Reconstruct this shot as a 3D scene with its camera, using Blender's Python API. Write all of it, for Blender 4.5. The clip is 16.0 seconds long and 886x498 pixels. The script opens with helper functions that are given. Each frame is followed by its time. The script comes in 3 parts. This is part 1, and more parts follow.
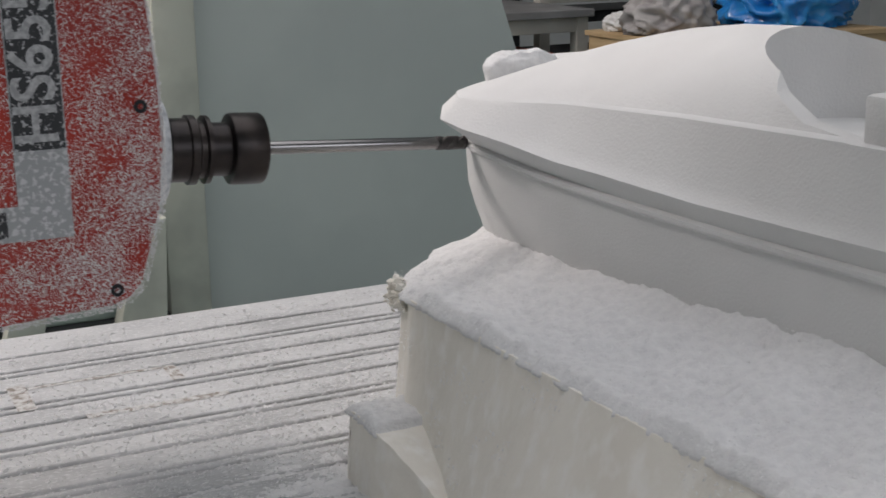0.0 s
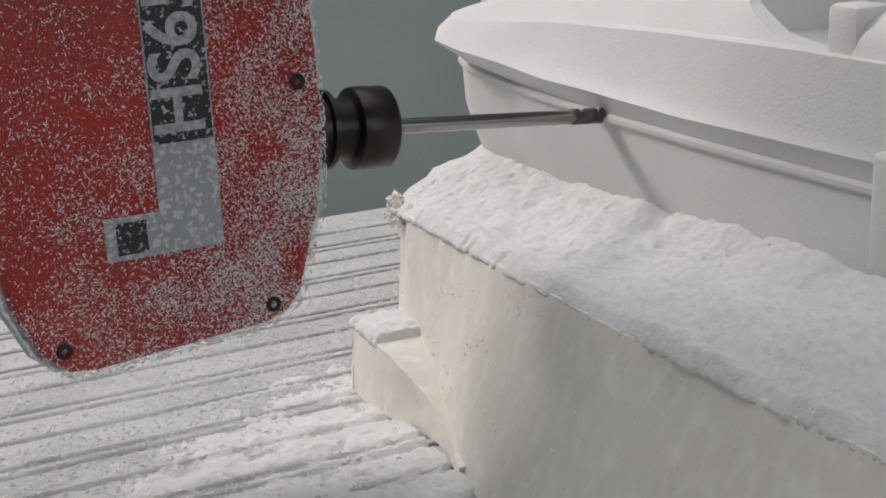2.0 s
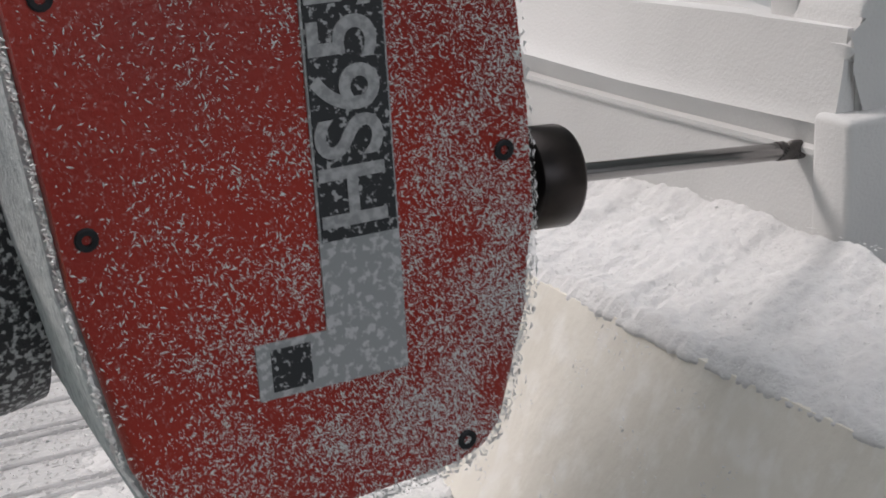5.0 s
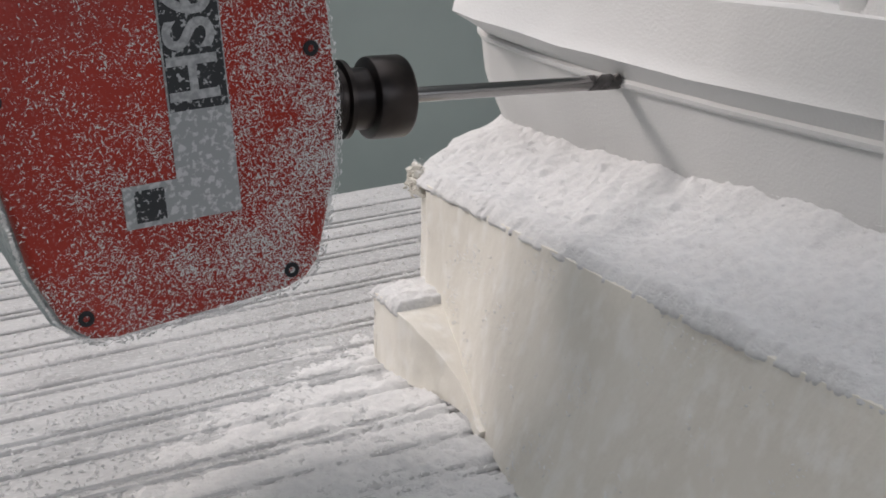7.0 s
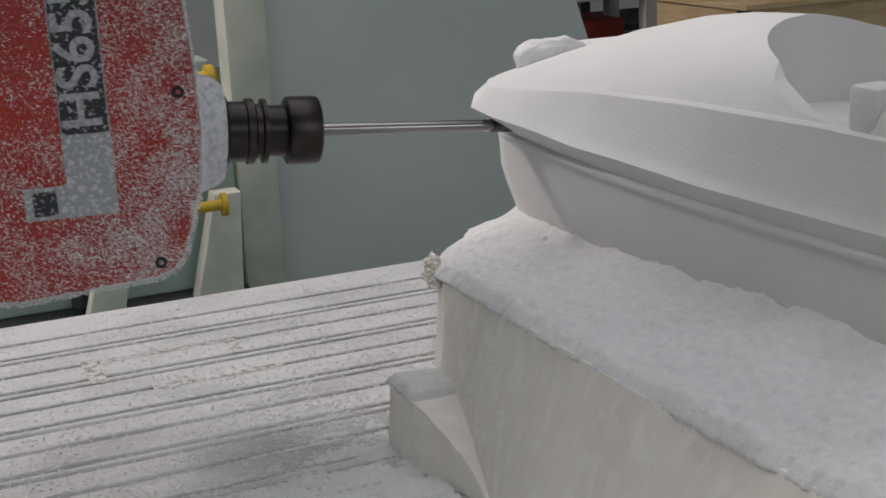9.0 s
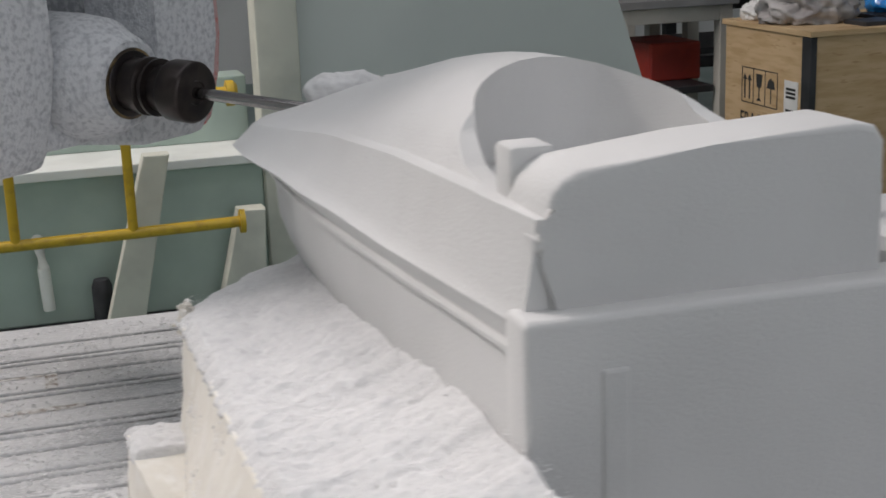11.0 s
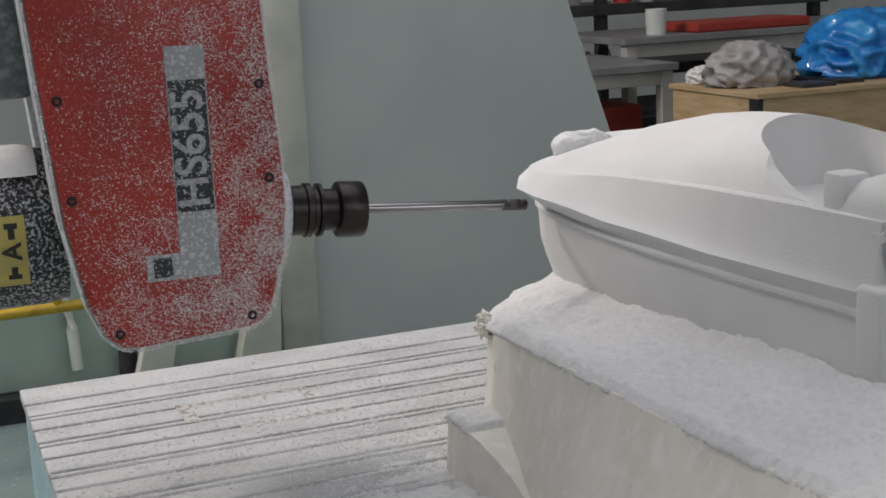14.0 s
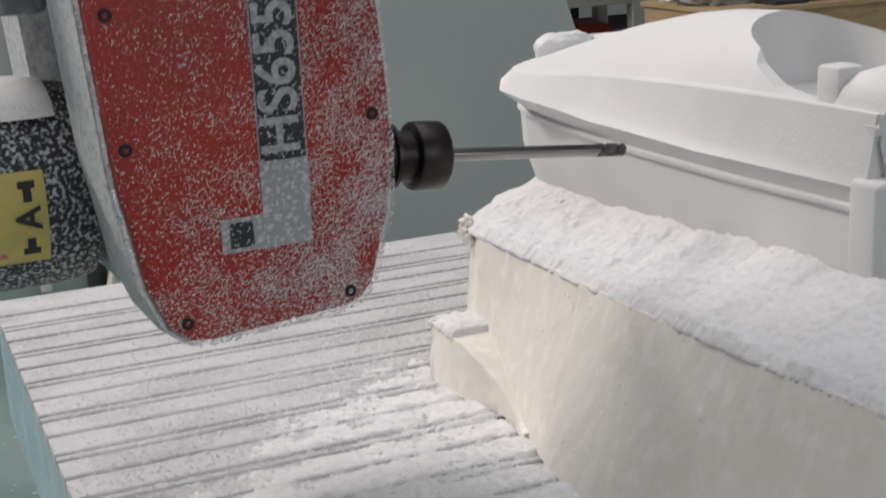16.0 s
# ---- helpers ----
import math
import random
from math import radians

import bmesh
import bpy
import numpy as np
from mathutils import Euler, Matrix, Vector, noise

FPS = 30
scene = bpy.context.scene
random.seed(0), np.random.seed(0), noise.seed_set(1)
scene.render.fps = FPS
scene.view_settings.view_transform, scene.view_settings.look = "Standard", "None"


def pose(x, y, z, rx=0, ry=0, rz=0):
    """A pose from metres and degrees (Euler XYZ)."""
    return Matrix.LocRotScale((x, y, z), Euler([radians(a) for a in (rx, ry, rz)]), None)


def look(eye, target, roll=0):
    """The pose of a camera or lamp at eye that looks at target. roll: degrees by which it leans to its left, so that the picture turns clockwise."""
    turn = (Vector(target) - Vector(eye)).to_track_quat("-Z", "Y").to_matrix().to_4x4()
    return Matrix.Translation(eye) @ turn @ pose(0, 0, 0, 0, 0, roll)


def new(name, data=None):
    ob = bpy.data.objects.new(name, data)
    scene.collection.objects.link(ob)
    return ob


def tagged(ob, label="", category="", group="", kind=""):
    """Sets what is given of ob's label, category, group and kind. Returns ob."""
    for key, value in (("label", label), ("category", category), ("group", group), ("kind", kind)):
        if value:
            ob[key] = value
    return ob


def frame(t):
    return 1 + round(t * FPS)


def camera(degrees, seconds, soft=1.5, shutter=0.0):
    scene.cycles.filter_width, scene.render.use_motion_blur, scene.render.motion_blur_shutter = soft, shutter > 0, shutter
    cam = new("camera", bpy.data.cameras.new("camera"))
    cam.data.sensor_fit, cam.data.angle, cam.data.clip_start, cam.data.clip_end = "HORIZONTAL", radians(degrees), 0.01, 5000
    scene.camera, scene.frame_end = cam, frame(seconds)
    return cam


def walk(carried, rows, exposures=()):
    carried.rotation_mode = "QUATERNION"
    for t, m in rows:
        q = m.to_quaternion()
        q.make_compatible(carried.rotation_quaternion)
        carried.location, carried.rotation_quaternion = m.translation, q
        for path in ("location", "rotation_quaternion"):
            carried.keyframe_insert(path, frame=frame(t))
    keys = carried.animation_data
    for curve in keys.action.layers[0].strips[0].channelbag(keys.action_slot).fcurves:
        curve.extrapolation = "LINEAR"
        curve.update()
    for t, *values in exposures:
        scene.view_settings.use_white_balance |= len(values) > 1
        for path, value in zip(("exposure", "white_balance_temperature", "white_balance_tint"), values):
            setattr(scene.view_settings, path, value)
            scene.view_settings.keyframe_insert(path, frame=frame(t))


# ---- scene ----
# the camera: seconds, eye, target, roll
PATH = [
    (0, (-0.525, -1.048, 0.461), (0.325, 0.696, -0.023), -1.0),
    (0.5, (-0.53, -1.051, 0.459), (0.293, 0.705, -0.031), -1.4),
    (1, (-0.527, -1.071, 0.461), (0.3, 0.669, -0.075), -1.6),
    (1.5, (-0.511, -1.093, 0.46), (0.28, 0.655, -0.104), -2.1),
    (2, (-0.507, -1.104, 0.46), (0.27, 0.644, -0.123), -2.6),
    (2.5, (-0.501, -1.113, 0.456), (0.335, 0.602, -0.143), -2.1),
    (3, (-0.496, -1.115, 0.458), (0.377, 0.578, -0.152), -2.4),
    (3.5, (-0.499, -1.12, 0.456), (0.379, 0.572, -0.147), -2.4),
    (6, (-0.478, -1.121, 0.455), (0.255, 0.631, -0.172), -4.0),
    (6.5, (-0.493, -1.122, 0.449), (0.253, 0.629, -0.164), -3.7),
    (7, (-0.496, -1.12, 0.451), (0.223, 0.645, -0.155), -3.9),
    (7.5, (-0.476, -1.104, 0.444), (0.186, 0.714, -0.067), -2.7),
    (8, (-0.52, -1.104, 0.467), (0.198, 0.685, -0.065), -2.6),
    (10.3, (-0.469, -1.176, 0.499), (0.268, 0.607, -0.028), -2.9),
    (10.5, (-0.387, -1.128, 0.475), (0.295, 0.681, -0.037), -2.2),
    (11, (-0.178, -1.155, 0.486), (0.374, 0.7, -0.017), -2.1),
    (11.5, (-0.084, -1.162, 0.486), (0.384, 0.716, -0.018), -2.5),
    (12, (-0.111, -1.227, 0.504), (0.303, 0.666, 0.008), -3.1),
    (12.5, (-0.291, -1.2, 0.5), (0.144, 0.697, 0.038), -3.3),
    (13, (-0.49, -1.283, 0.524), (0.039, 0.602, 0.116), -3.5),
    (13.5, (-0.597, -1.29, 0.524), (0.051, 0.557, 0.113), -2.6),
    (14, (-0.64, -1.338, 0.533), (0.086, 0.479, 0.119), -2.6),
    (14.5, (-0.651, -1.331, 0.53), (0.087, 0.475, 0.086), -2.9),
    (15, (-0.651, -1.327, 0.526), (0.111, 0.461, 0.056), -2.5),
    (15.5, (-0.648, -1.327, 0.528), (0.109, 0.463, 0.055), -2.7),
    (16, (-0.649, -1.314, 0.505), (0.108, 0.463, -0.017), -2.6),
]
WINDOW_WATTS, SKY_WATTS, SOUTH_WATTS, HEAD_SIZE = 262, 98, 62, 0.974
EXPO = [(t, s, 6700, 18) for t, s in ((0.0, -0.05), (3.5, -0.12), (6.0, 0.05), (8.0, -0.15), (10.5, -0.22), (11.2, 0.0), (12.0, -0.02), (12.7, -0.20), (13.2, -0.18), (14.5, 0.02), (16.0, 0.05))]
cam = camera(36.17, 16.0, soft=1.6, shutter=0.4)
walk(cam, [(t, look(eye, target, roll)) for t, eye, target, roll in PATH], EXPO)
# the milling head: seconds, place of its zero point, turn about the upright axis, tilt of the spindle
HEAD = [
    (0.0, -0.1765, 0.0100, 0.2869, -1.90, 3.38),
    (0.5, -0.1751, -0.0491, 0.2852, 0.17, 3.72),
    (1.0, -0.1723, -0.1108, 0.2854, 1.64, 4.31),
    (1.5, -0.1649, -0.1628, 0.2852, 2.99, 4.76),
    (2.0, -0.1587, -0.2260, 0.2837, 3.49, 5.01),
    (2.5, -0.1511, -0.2767, 0.2796, 3.03, 4.54),
    (3.0, -0.1419, -0.3328, 0.2765, 2.14, 4.58),
    (3.5, -0.1337, -0.3854, 0.2731, 1.99, 4.26),
    (4.5, -0.1145, -0.4840, 0.2690, 2.00, 4.40),
    (4.7, -0.1145, -0.4840, 0.2690, 2.00, 4.40),
    (6.0, -0.1371, -0.3369, 0.2783, 2.94, 5.13),
    (6.5, -0.1494, -0.2893, 0.2800, 3.30, 4.85),
    (7.0, -0.1580, -0.2288, 0.2835, 3.97, 5.01),
    (7.5, -0.1587, -0.1588, 0.2768, 4.71, 4.60),
    (8.0, -0.1736, -0.1165, 0.2903, 1.35, 5.26),
    (9.2, -0.1700, 0.0150, 0.3030, -11.00, 4.00),
    (10.3, -0.1206, 0.1941, 0.3155, -41.37, 2.32),
    (10.5, -0.1119, 0.1482, 0.3093, -39.58, 1.60),
    (11.0, -0.0328, 0.1315, 0.3299, -48.58, 3.76),
    (11.5, 0.0077, 0.1291, 0.3372, -49.27, 4.63),
    (12.0, -0.0023, 0.1535, 0.3305, -53.82, 2.03),
    (12.5, -0.0650, 0.1885, 0.3073, -44.79, 1.18),
    (13.0, -0.1389, 0.1080, 0.3107, -28.57, 2.33),
    (13.5, -0.1837, 0.0771, 0.3008, -9.07, 4.27),
    (14.0, -0.1996, -0.0081, 0.3007, -2.88, 4.32),
    (14.5, -0.2026, -0.0752, 0.3011, -0.92, 4.72),
    (15.0, -0.2050, -0.1403, 0.3023, 0.57, 5.12),
    (15.5, -0.2064, -0.2090, 0.3045, 2.00, 5.54),
    (16.0, -0.2051, -0.2710, 0.3023, 2.42, 5.50),
]

# ---------------------------------------------------------------- light
world = bpy.data.worlds.new("world")
scene.world = world
world.use_nodes = True
wn = world.node_tree.nodes
wn["Background"].inputs[0].default_value = (0.80, 0.90, 1.0, 1)
wn["Background"].inputs[1].default_value = 0.25


def area_lamp(name, eye, target, sx, sy, watts, colour):
    data = bpy.data.lights.new(name, "AREA")
    data.shape, data.size, data.size_y, data.energy, data.color = "RECTANGLE", sx, sy, watts, colour
    ob = new(name, data)
    ob.matrix_world = look(eye, target)
    return ob


area_lamp("roof_window_light", (-3.0, 3.0, 4.3), (0.1, -0.2, 0.2), 1.9, 1.4, WINDOW_WATTS, (1.0, 0.97, 0.92))
area_lamp("south_window_light", (1.2, -5.6, 2.0), (0.2, 0, 0.2), 4.0, 2.4, SOUTH_WATTS, (0.84, 0.92, 1.0))
area_lamp("skylight", (-0.5, 0.8, 4.3), (-0.5, 0.8, 0), 5.0, 5.0, SKY_WATTS, (0.93, 0.97, 1.0))


# ---------------------------------------------------------------- materials
def material(name, base, rough=0.6, metal=0.0, second=None, scale=30.0, lo=0.4, hi=0.6, detail=4.0,
             bump=0.0, bump_scale=120.0, third=None, third_scale=200.0, tlo=0.5, thi=0.6, stretch=(1, 1, 1), island=0.0, coat=0.0):
    m = bpy.data.materials.new(name)
    m.use_nodes = True
    nt = m.node_tree
    b = nt.nodes["Principled BSDF"]
    b.inputs["Roughness"].default_value = rough
    b.inputs["Metallic"].default_value = metal
    b.inputs["Coat Weight"].default_value = coat
    co = nt.nodes.new("ShaderNodeTexCoord")
    mp = nt.nodes.new("ShaderNodeMapping")
    mp.inputs["Scale"].default_value = stretch
    nt.links.new(co.outputs["Object"], mp.inputs["Vector"])

    def mix(a, c, sc, l, h, det):
        n = nt.nodes.new("ShaderNodeTexNoise")
        n.inputs["Scale"].default_value, n.inputs["Detail"].default_value = sc, det
        nt.links.new(mp.outputs[0], n.inputs["Vector"])
        r = nt.nodes.new("ShaderNodeMapRange")
        r.inputs["From Min"].default_value, r.inputs["From Max"].default_value = l, h
        nt.links.new(n.outputs["Fac"], r.inputs["Value"])
        x = nt.nodes.new("ShaderNodeMix")
        x.data_type = "RGBA"
        nt.links.new(r.outputs[0], x.inputs[0])
        if isinstance(a, tuple):
            x.inputs[6].default_value = (*a, 1)
        else:
            nt.links.new(a, x.inputs[6])
        x.inputs[7].default_value = (*c, 1)
        return x.outputs[2]

    out = base
    if second:
        out = mix(out, second, scale, lo, hi, detail)
    if third:
        out = mix(out, third, third_scale, tlo, thi, 3.0)
    if isinstance(out, tuple):
        b.inputs["Base Color"].default_value = (*out, 1)
    else:
        nt.links.new(out, b.inputs["Base Color"])
    if bump:
        n = nt.nodes.new("ShaderNodeTexNoise")
        n.inputs["Scale"].default_value, n.inputs["Detail"].default_value = bump_scale, 5.0
        nt.links.new(mp.outputs[0], n.inputs["Vector"])
        k = nt.nodes.new("ShaderNodeBump")
        k.inputs["Strength"].default_value, k.inputs["Distance"].default_value = bump, 0.002
        nt.links.new(n.outputs["Fac"], k.inputs["Height"])
        nt.links.new(k.outputs[0], b.inputs["Normal"])
    return m


FOAM = material("milled_foam", (0.73, 0.73, 0.725), 0.85, second=(0.67, 0.67, 0.665), scale=9, lo=0.35, hi=0.7, bump=0.25, bump_scale=420)
FOAM_CUT = material("hot_cut_foam", (0.87, 0.84, 0.77), 0.6, second=(0.79, 0.755, 0.68), scale=11, lo=0.35, hi=0.7, bump=0.7, bump_scale=75,
                    third=(0.90, 0.88, 0.83), third_scale=60, tlo=0.5, thi=0.7, stretch=(1, 1, 0.6))
DUST = material("foam_dust", (0.78, 0.78, 0.78), 0.95, second=(0.71, 0.71, 0.715), scale=140, lo=0.4, hi=0.7, bump=0.55, bump_scale=420)
CHIP = material("foam_chip", (0.82, 0.82, 0.82), 0.9)
ALU = material("dusty_aluminium", (0.42, 0.425, 0.43), 0.5, 0.2, second=(0.62, 0.625, 0.63), scale=14, lo=0.30, hi=0.55, detail=8,
               third=(0.74, 0.74, 0.745), third_scale=300, tlo=0.54, thi=0.66, bump=0.4, bump_scale=260, stretch=(0.5, 1, 1))
ALU_SIDE = material("table_paint", (0.30, 0.50, 0.56), 0.5, second=(0.42, 0.58, 0.62), scale=14, third=(0.75, 0.78, 0.78), third_scale=190, tlo=0.58, thi=0.66)
# slot metal with the shade of the narrow slots in its dark base colour
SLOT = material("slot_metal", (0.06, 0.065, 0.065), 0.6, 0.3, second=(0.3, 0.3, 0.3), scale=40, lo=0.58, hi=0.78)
STAIN = material("brown_stain", (0.25, 0.22, 0.19), 0.8, second=(0.58, 0.575, 0.565), scale=110, lo=0.40, hi=0.56)
RED = material("red_paint", (0.43, 0.023, 0.010), 0.42, second=(0.33, 0.016, 0.008), scale=6, third=(0.56, 0.28, 0.27), third_scale=700, tlo=0.58, thi=0.78,
               bump=0.3, bump_scale=330, coat=0.2)
RED_DUSTED = material("dusted_red_paint", (0.55, 0.36, 0.35), 0.8, second=(0.55, 0.14, 0.12), scale=200, lo=0.55, hi=0.7, bump=0.5, bump_scale=300)
GREY_LABEL = material("grey_label", (0.36, 0.37, 0.38), 0.5, second=(0.60, 0.60, 0.61), scale=300, lo=0.52, hi=0.62)
BLACK_LABEL = material("black_print", (0.025, 0.026, 0.03), 0.5, second=(0.45, 0.45, 0.46), scale=420, lo=0.57, hi=0.64)
LETTER = material("light_letter", (0.50, 0.50, 0.51), 0.5, second=(0.32, 0.32, 0.33), scale=300)
HEAD_WHITE = material("dusted_housing", (0.66, 0.68, 0.70), 0.85, second=(0.44, 0.46, 0.49), scale=170, lo=0.45, hi=0.68, bump=1.0, bump_scale=300)
HEAD_GREY = material("grey_housing", (0.20, 0.21, 0.22), 0.6, second=(0.34, 0.35, 0.36), scale=140, lo=0.45, hi=0.62, bump=0.4, bump_scale=300)
STEEL_BLACK = material("blackened_steel", (0.022, 0.018, 0.018), 0.34, 0.6, second=(0.045, 0.036, 0.033), scale=40)
BRASS = material("bearing_brass", (0.35, 0.25, 0.13), 0.3, 0.9, second=(0.12, 0.1, 0.08), scale=60)
ROD = material("ground_steel", (0.42, 0.41, 0.40), 0.22, 1.0, second=(0.27, 0.26, 0.26), scale=60, stretch=(0.05, 1, 1))
ROD_TIP = material("carbide_flutes", (0.075, 0.07, 0.068), 0.45, 0.5, second=(0.13, 0.12, 0.12), scale=120)
SCREW = material("dark_screw", (0.03, 0.03, 0.034), 0.4, 0.6)
MOTOR = material("dusted_motor", (0.028, 0.028, 0.032), 0.6, second=(0.55, 0.56, 0.57), scale=330, lo=0.50, hi=0.62, bump=0.6, bump_scale=330)
YELLOW_LABEL = material("yellow_sticker", (0.62, 0.50, 0.13), 0.5, second=(0.52, 0.43, 0.14), scale=40)
PINK = material("warning_red", (0.55, 0.16, 0.14), 0.5)
PANEL = material("grey_green_panel", (0.54, 0.58, 0.555), 0.45, second=(0.50, 0.54, 0.52), scale=2.5)
CREAM = material("cream_paint", (0.62, 0.62, 0.54), 0.5, second=(0.50, 0.50, 0.44), scale=7, lo=0.45, hi=0.7)
BEAM = material("pale_green_paint", (0.42, 0.52, 0.46), 0.45, second=(0.37, 0.46, 0.41), scale=5)
WHITE_PAINT = material("white_paint", (0.74, 0.76, 0.73), 0.5, second=(0.66, 0.68, 0.65), scale=6)
YELLOW = material("yellow_paint", (0.55, 0.36, 0.02), 0.4, second=(0.42, 0.27, 0.02), scale=30, lo=0.5, hi=0.7)
# black of rubber parts, also used for the shade under the beam
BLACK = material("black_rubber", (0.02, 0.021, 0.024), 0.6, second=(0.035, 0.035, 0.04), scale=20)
TEAL = material("teal_paint", (0.02, 0.22, 0.32), 0.5, second=(0.03, 0.27, 0.37), scale=8)
WOOD = material("plywood", (0.60, 0.43, 0.25), 0.65, second=(0.50, 0.34, 0.18), scale=7, lo=0.4, hi=0.65, stretch=(1, 1, 6), third=(0.45, 0.29, 0.15), third_scale=16, tlo=0.62, thi=0.7)
INK = material("black_ink", (0.03, 0.03, 0.03), 0.7)
PAPER = material("white_paper", (0.78, 0.78, 0.77), 0.7, second=(0.70, 0.70, 0.69), scale=12)
GREY_CLOTH = material("grey_plastic_sheet", (0.45, 0.43, 0.42), 0.45, second=(0.30, 0.28, 0.28), scale=9, lo=0.4, hi=0.65)
BLUE_BAG = material("blue_plastic", (0.01, 0.22, 0.62), 0.25, second=(0.05, 0.40, 0.80), scale=8, lo=0.5, hi=0.7, coat=0.4)
DESK_TOP = material("grey_desk_top", (0.22, 0.22, 0.22), 0.4, second=(0.27, 0.27, 0.27), scale=6)
DESK_LEG = material("beige_metal", (0.55, 0.53, 0.48), 0.5, second=(0.47, 0.45, 0.41), scale=5)
DARK_METAL = material("dark_metal", (0.035, 0.036, 0.04), 0.5, 0.3, second=(0.06, 0.06, 0.065), scale=8)
RED_PLASTIC = material("red_plastic", (0.45, 0.05, 0.03), 0.5, second=(0.35, 0.04, 0.03), scale=10)
FLOOR = material("painted_floor", (0.13, 0.20, 0.19), 0.35, second=(0.20, 0.27, 0.26), scale=3, third=(0.5, 0.52, 0.52), third_scale=60, tlo=0.64, thi=0.72)
WALL = material("white_wall", (0.70, 0.72, 0.72), 0.7, second=(0.64, 0.66, 0.66), scale=2)


# ---------------------------------------------------------------- helpers
def thing(name, label, category, m=None, group="", kind=""):
    ob = new(name)
    ob.empty_display_size = 0.05
    if m is not None:
        ob.matrix_world = m
    return tagged(ob, label, category, group, kind)


def finish(name, bm, mat, smooth=False):
    bmesh.ops.recalc_face_normals(bm, faces=bm.faces)
    me = bpy.data.meshes.new(name)
    bm.to_mesh(me)
    bm.free()
    for m in (mat if isinstance(mat, (list, tuple)) else [mat]):
        me.materials.append(m)
    if smooth:
        me.polygons.foreach_set("use_smooth", [True] * len(me.polygons))
        if smooth != "all":
            me.set_sharp_from_angle(angle=radians(38))
    return me


def part(name, bm, mat, parent=None, label="", smooth=False):
    ob = new(name, finish(name, bm, mat, smooth))
    if parent is not None:
        ob.parent = parent
    if label:
        ob["label"] = label
    return ob


def box(lo, hi, bevel=0.0, bm=None, seg=2):
    own = bmesh.new()
    bmesh.ops.create_cube(own, size=1)
    for v in own.verts:
        v.co = Vector([lo[i] + (v.co[i] + 0.5) * (hi[i] - lo[i]) for i in range(3)])
    if bevel:
        bmesh.ops.bevel(own, geom=own.edges[:], offset=bevel, segments=seg, affect="EDGES", profile=0.5)
    return join(bm, own)


def join(bm, own):
    if bm is None:
        return own
    me = bpy.data.meshes.new("tmp")
    own.to_mesh(me)
    own.free()
    bm.from_mesh(me)
    bpy.data.meshes.remove(me)
    return bm


def lathe(profile, seg=40, m=None):
    """Profile rows (x, radius), turned about the x axis."""
    bm = bmesh.new()
    rings = []
    for x, r in profile:
        rings.append([bm.verts.new((x, r * math.cos(2 * math.pi * i / seg), r * math.sin(2 * math.pi * i / seg))) for i in range(seg)])
    for a, b in zip(rings, rings[1:]):
        for i in range(seg):
            bm.faces.new((a[i], a[(i + 1) % seg], b[(i + 1) % seg], b[i]))
    bm.faces.new(rings[0])
    bm.faces.new(rings[-1])
    if m is not None:
        bm.transform(m)
    return bm


def slab(outline, y0, y1, bevel=0.0, seg=3):
    """An outline in x and z, made solid from y0 to y1."""
    bm = bmesh.new()
    a = [bm.verts.new((x, y0, z)) for x, z in outline]
    b = [bm.verts.new((x, y1, z)) for x, z in outline]
    n = len(a)
    fa, fb = bm.faces.new(a), bm.faces.new(b)
    for i in range(n):
        bm.faces.new((a[i], a[(i + 1) % n], b[(i + 1) % n], b[i]))
    if bevel:
        bmesh.ops.bevel(bm, geom=list(fa.edges) + list(fb.edges), offset=bevel, segments=seg, affect="EDGES", profile=0.5)
    return bm


def tube(points, r, seg=12):
    bm = bmesh.new()
    rings = []
    pts = [Vector(p) for p in points]
    up = Vector((0.13, 0.31, 0.94))
    for i, p in enumerate(pts):
        d = (pts[min(i + 1, len(pts) - 1)] - pts[max(i - 1, 0)]).normalized()
        u = d.cross(up).normalized()
        w = d.cross(u)
        rings.append([bm.verts.new(p + r * (math.cos(2 * math.pi * k / seg) * u + math.sin(2 * math.pi * k / seg) * w)) for k in range(seg)])
    for a, b in zip(rings, rings[1:]):
        for k in range(seg):
            bm.faces.new((a[k], a[(k + 1) % seg], b[(k + 1) % seg], b[k]))
    bm.faces.new(rings[0])
    bm.faces.new(rings[-1])
    return bm


def lerp(rows, t):
    """Smooth interpolation in rows (t, value)."""
    return float(np.interp(t, [r[0] for r in rows], [r[1] for r in rows]))


def fbm(p, scale, octaves=4):
    return noise.fractal(Vector(p) * scale, 1.0, 2.0, octaves)


# ---------------------------------------------------------------- the hall
GROUND_Z = -0.80
tagged(part("floor", box((-6, -6, GROUND_Z - 0.1), (9, 9, GROUND_Z)), FLOOR), "green-grey painted workshop floor dusted with foam", "floor", kind="structure")
tagged(part("wall_north", box((-6, 8.8, GROUND_Z), (9, 9, 4.6)), WALL), "plain white workshop wall", "wall", kind="structure")
tagged(part("wall_south", box((-6, -6, GROUND_Z), (9, -5.8, 4.6)), WALL), "plain white workshop wall", "wall", kind="structure")
tagged(part("wall_west", box((-6, -5.8, GROUND_Z), (-5.8, 8.8, 4.6)), WALL), "plain white workshop wall", "wall", kind="structure")
tagged(part("wall_east", box((8.8, -5.8, GROUND_Z), (9, 8.8, 4.6)), WALL), "plain white workshop wall", "wall", kind="structure")
tagged(part("ceiling", box((-6, -6, 4.6), (9, 9, 4.8)), WALL), "plain white workshop ceiling", "ceiling", kind="structure")

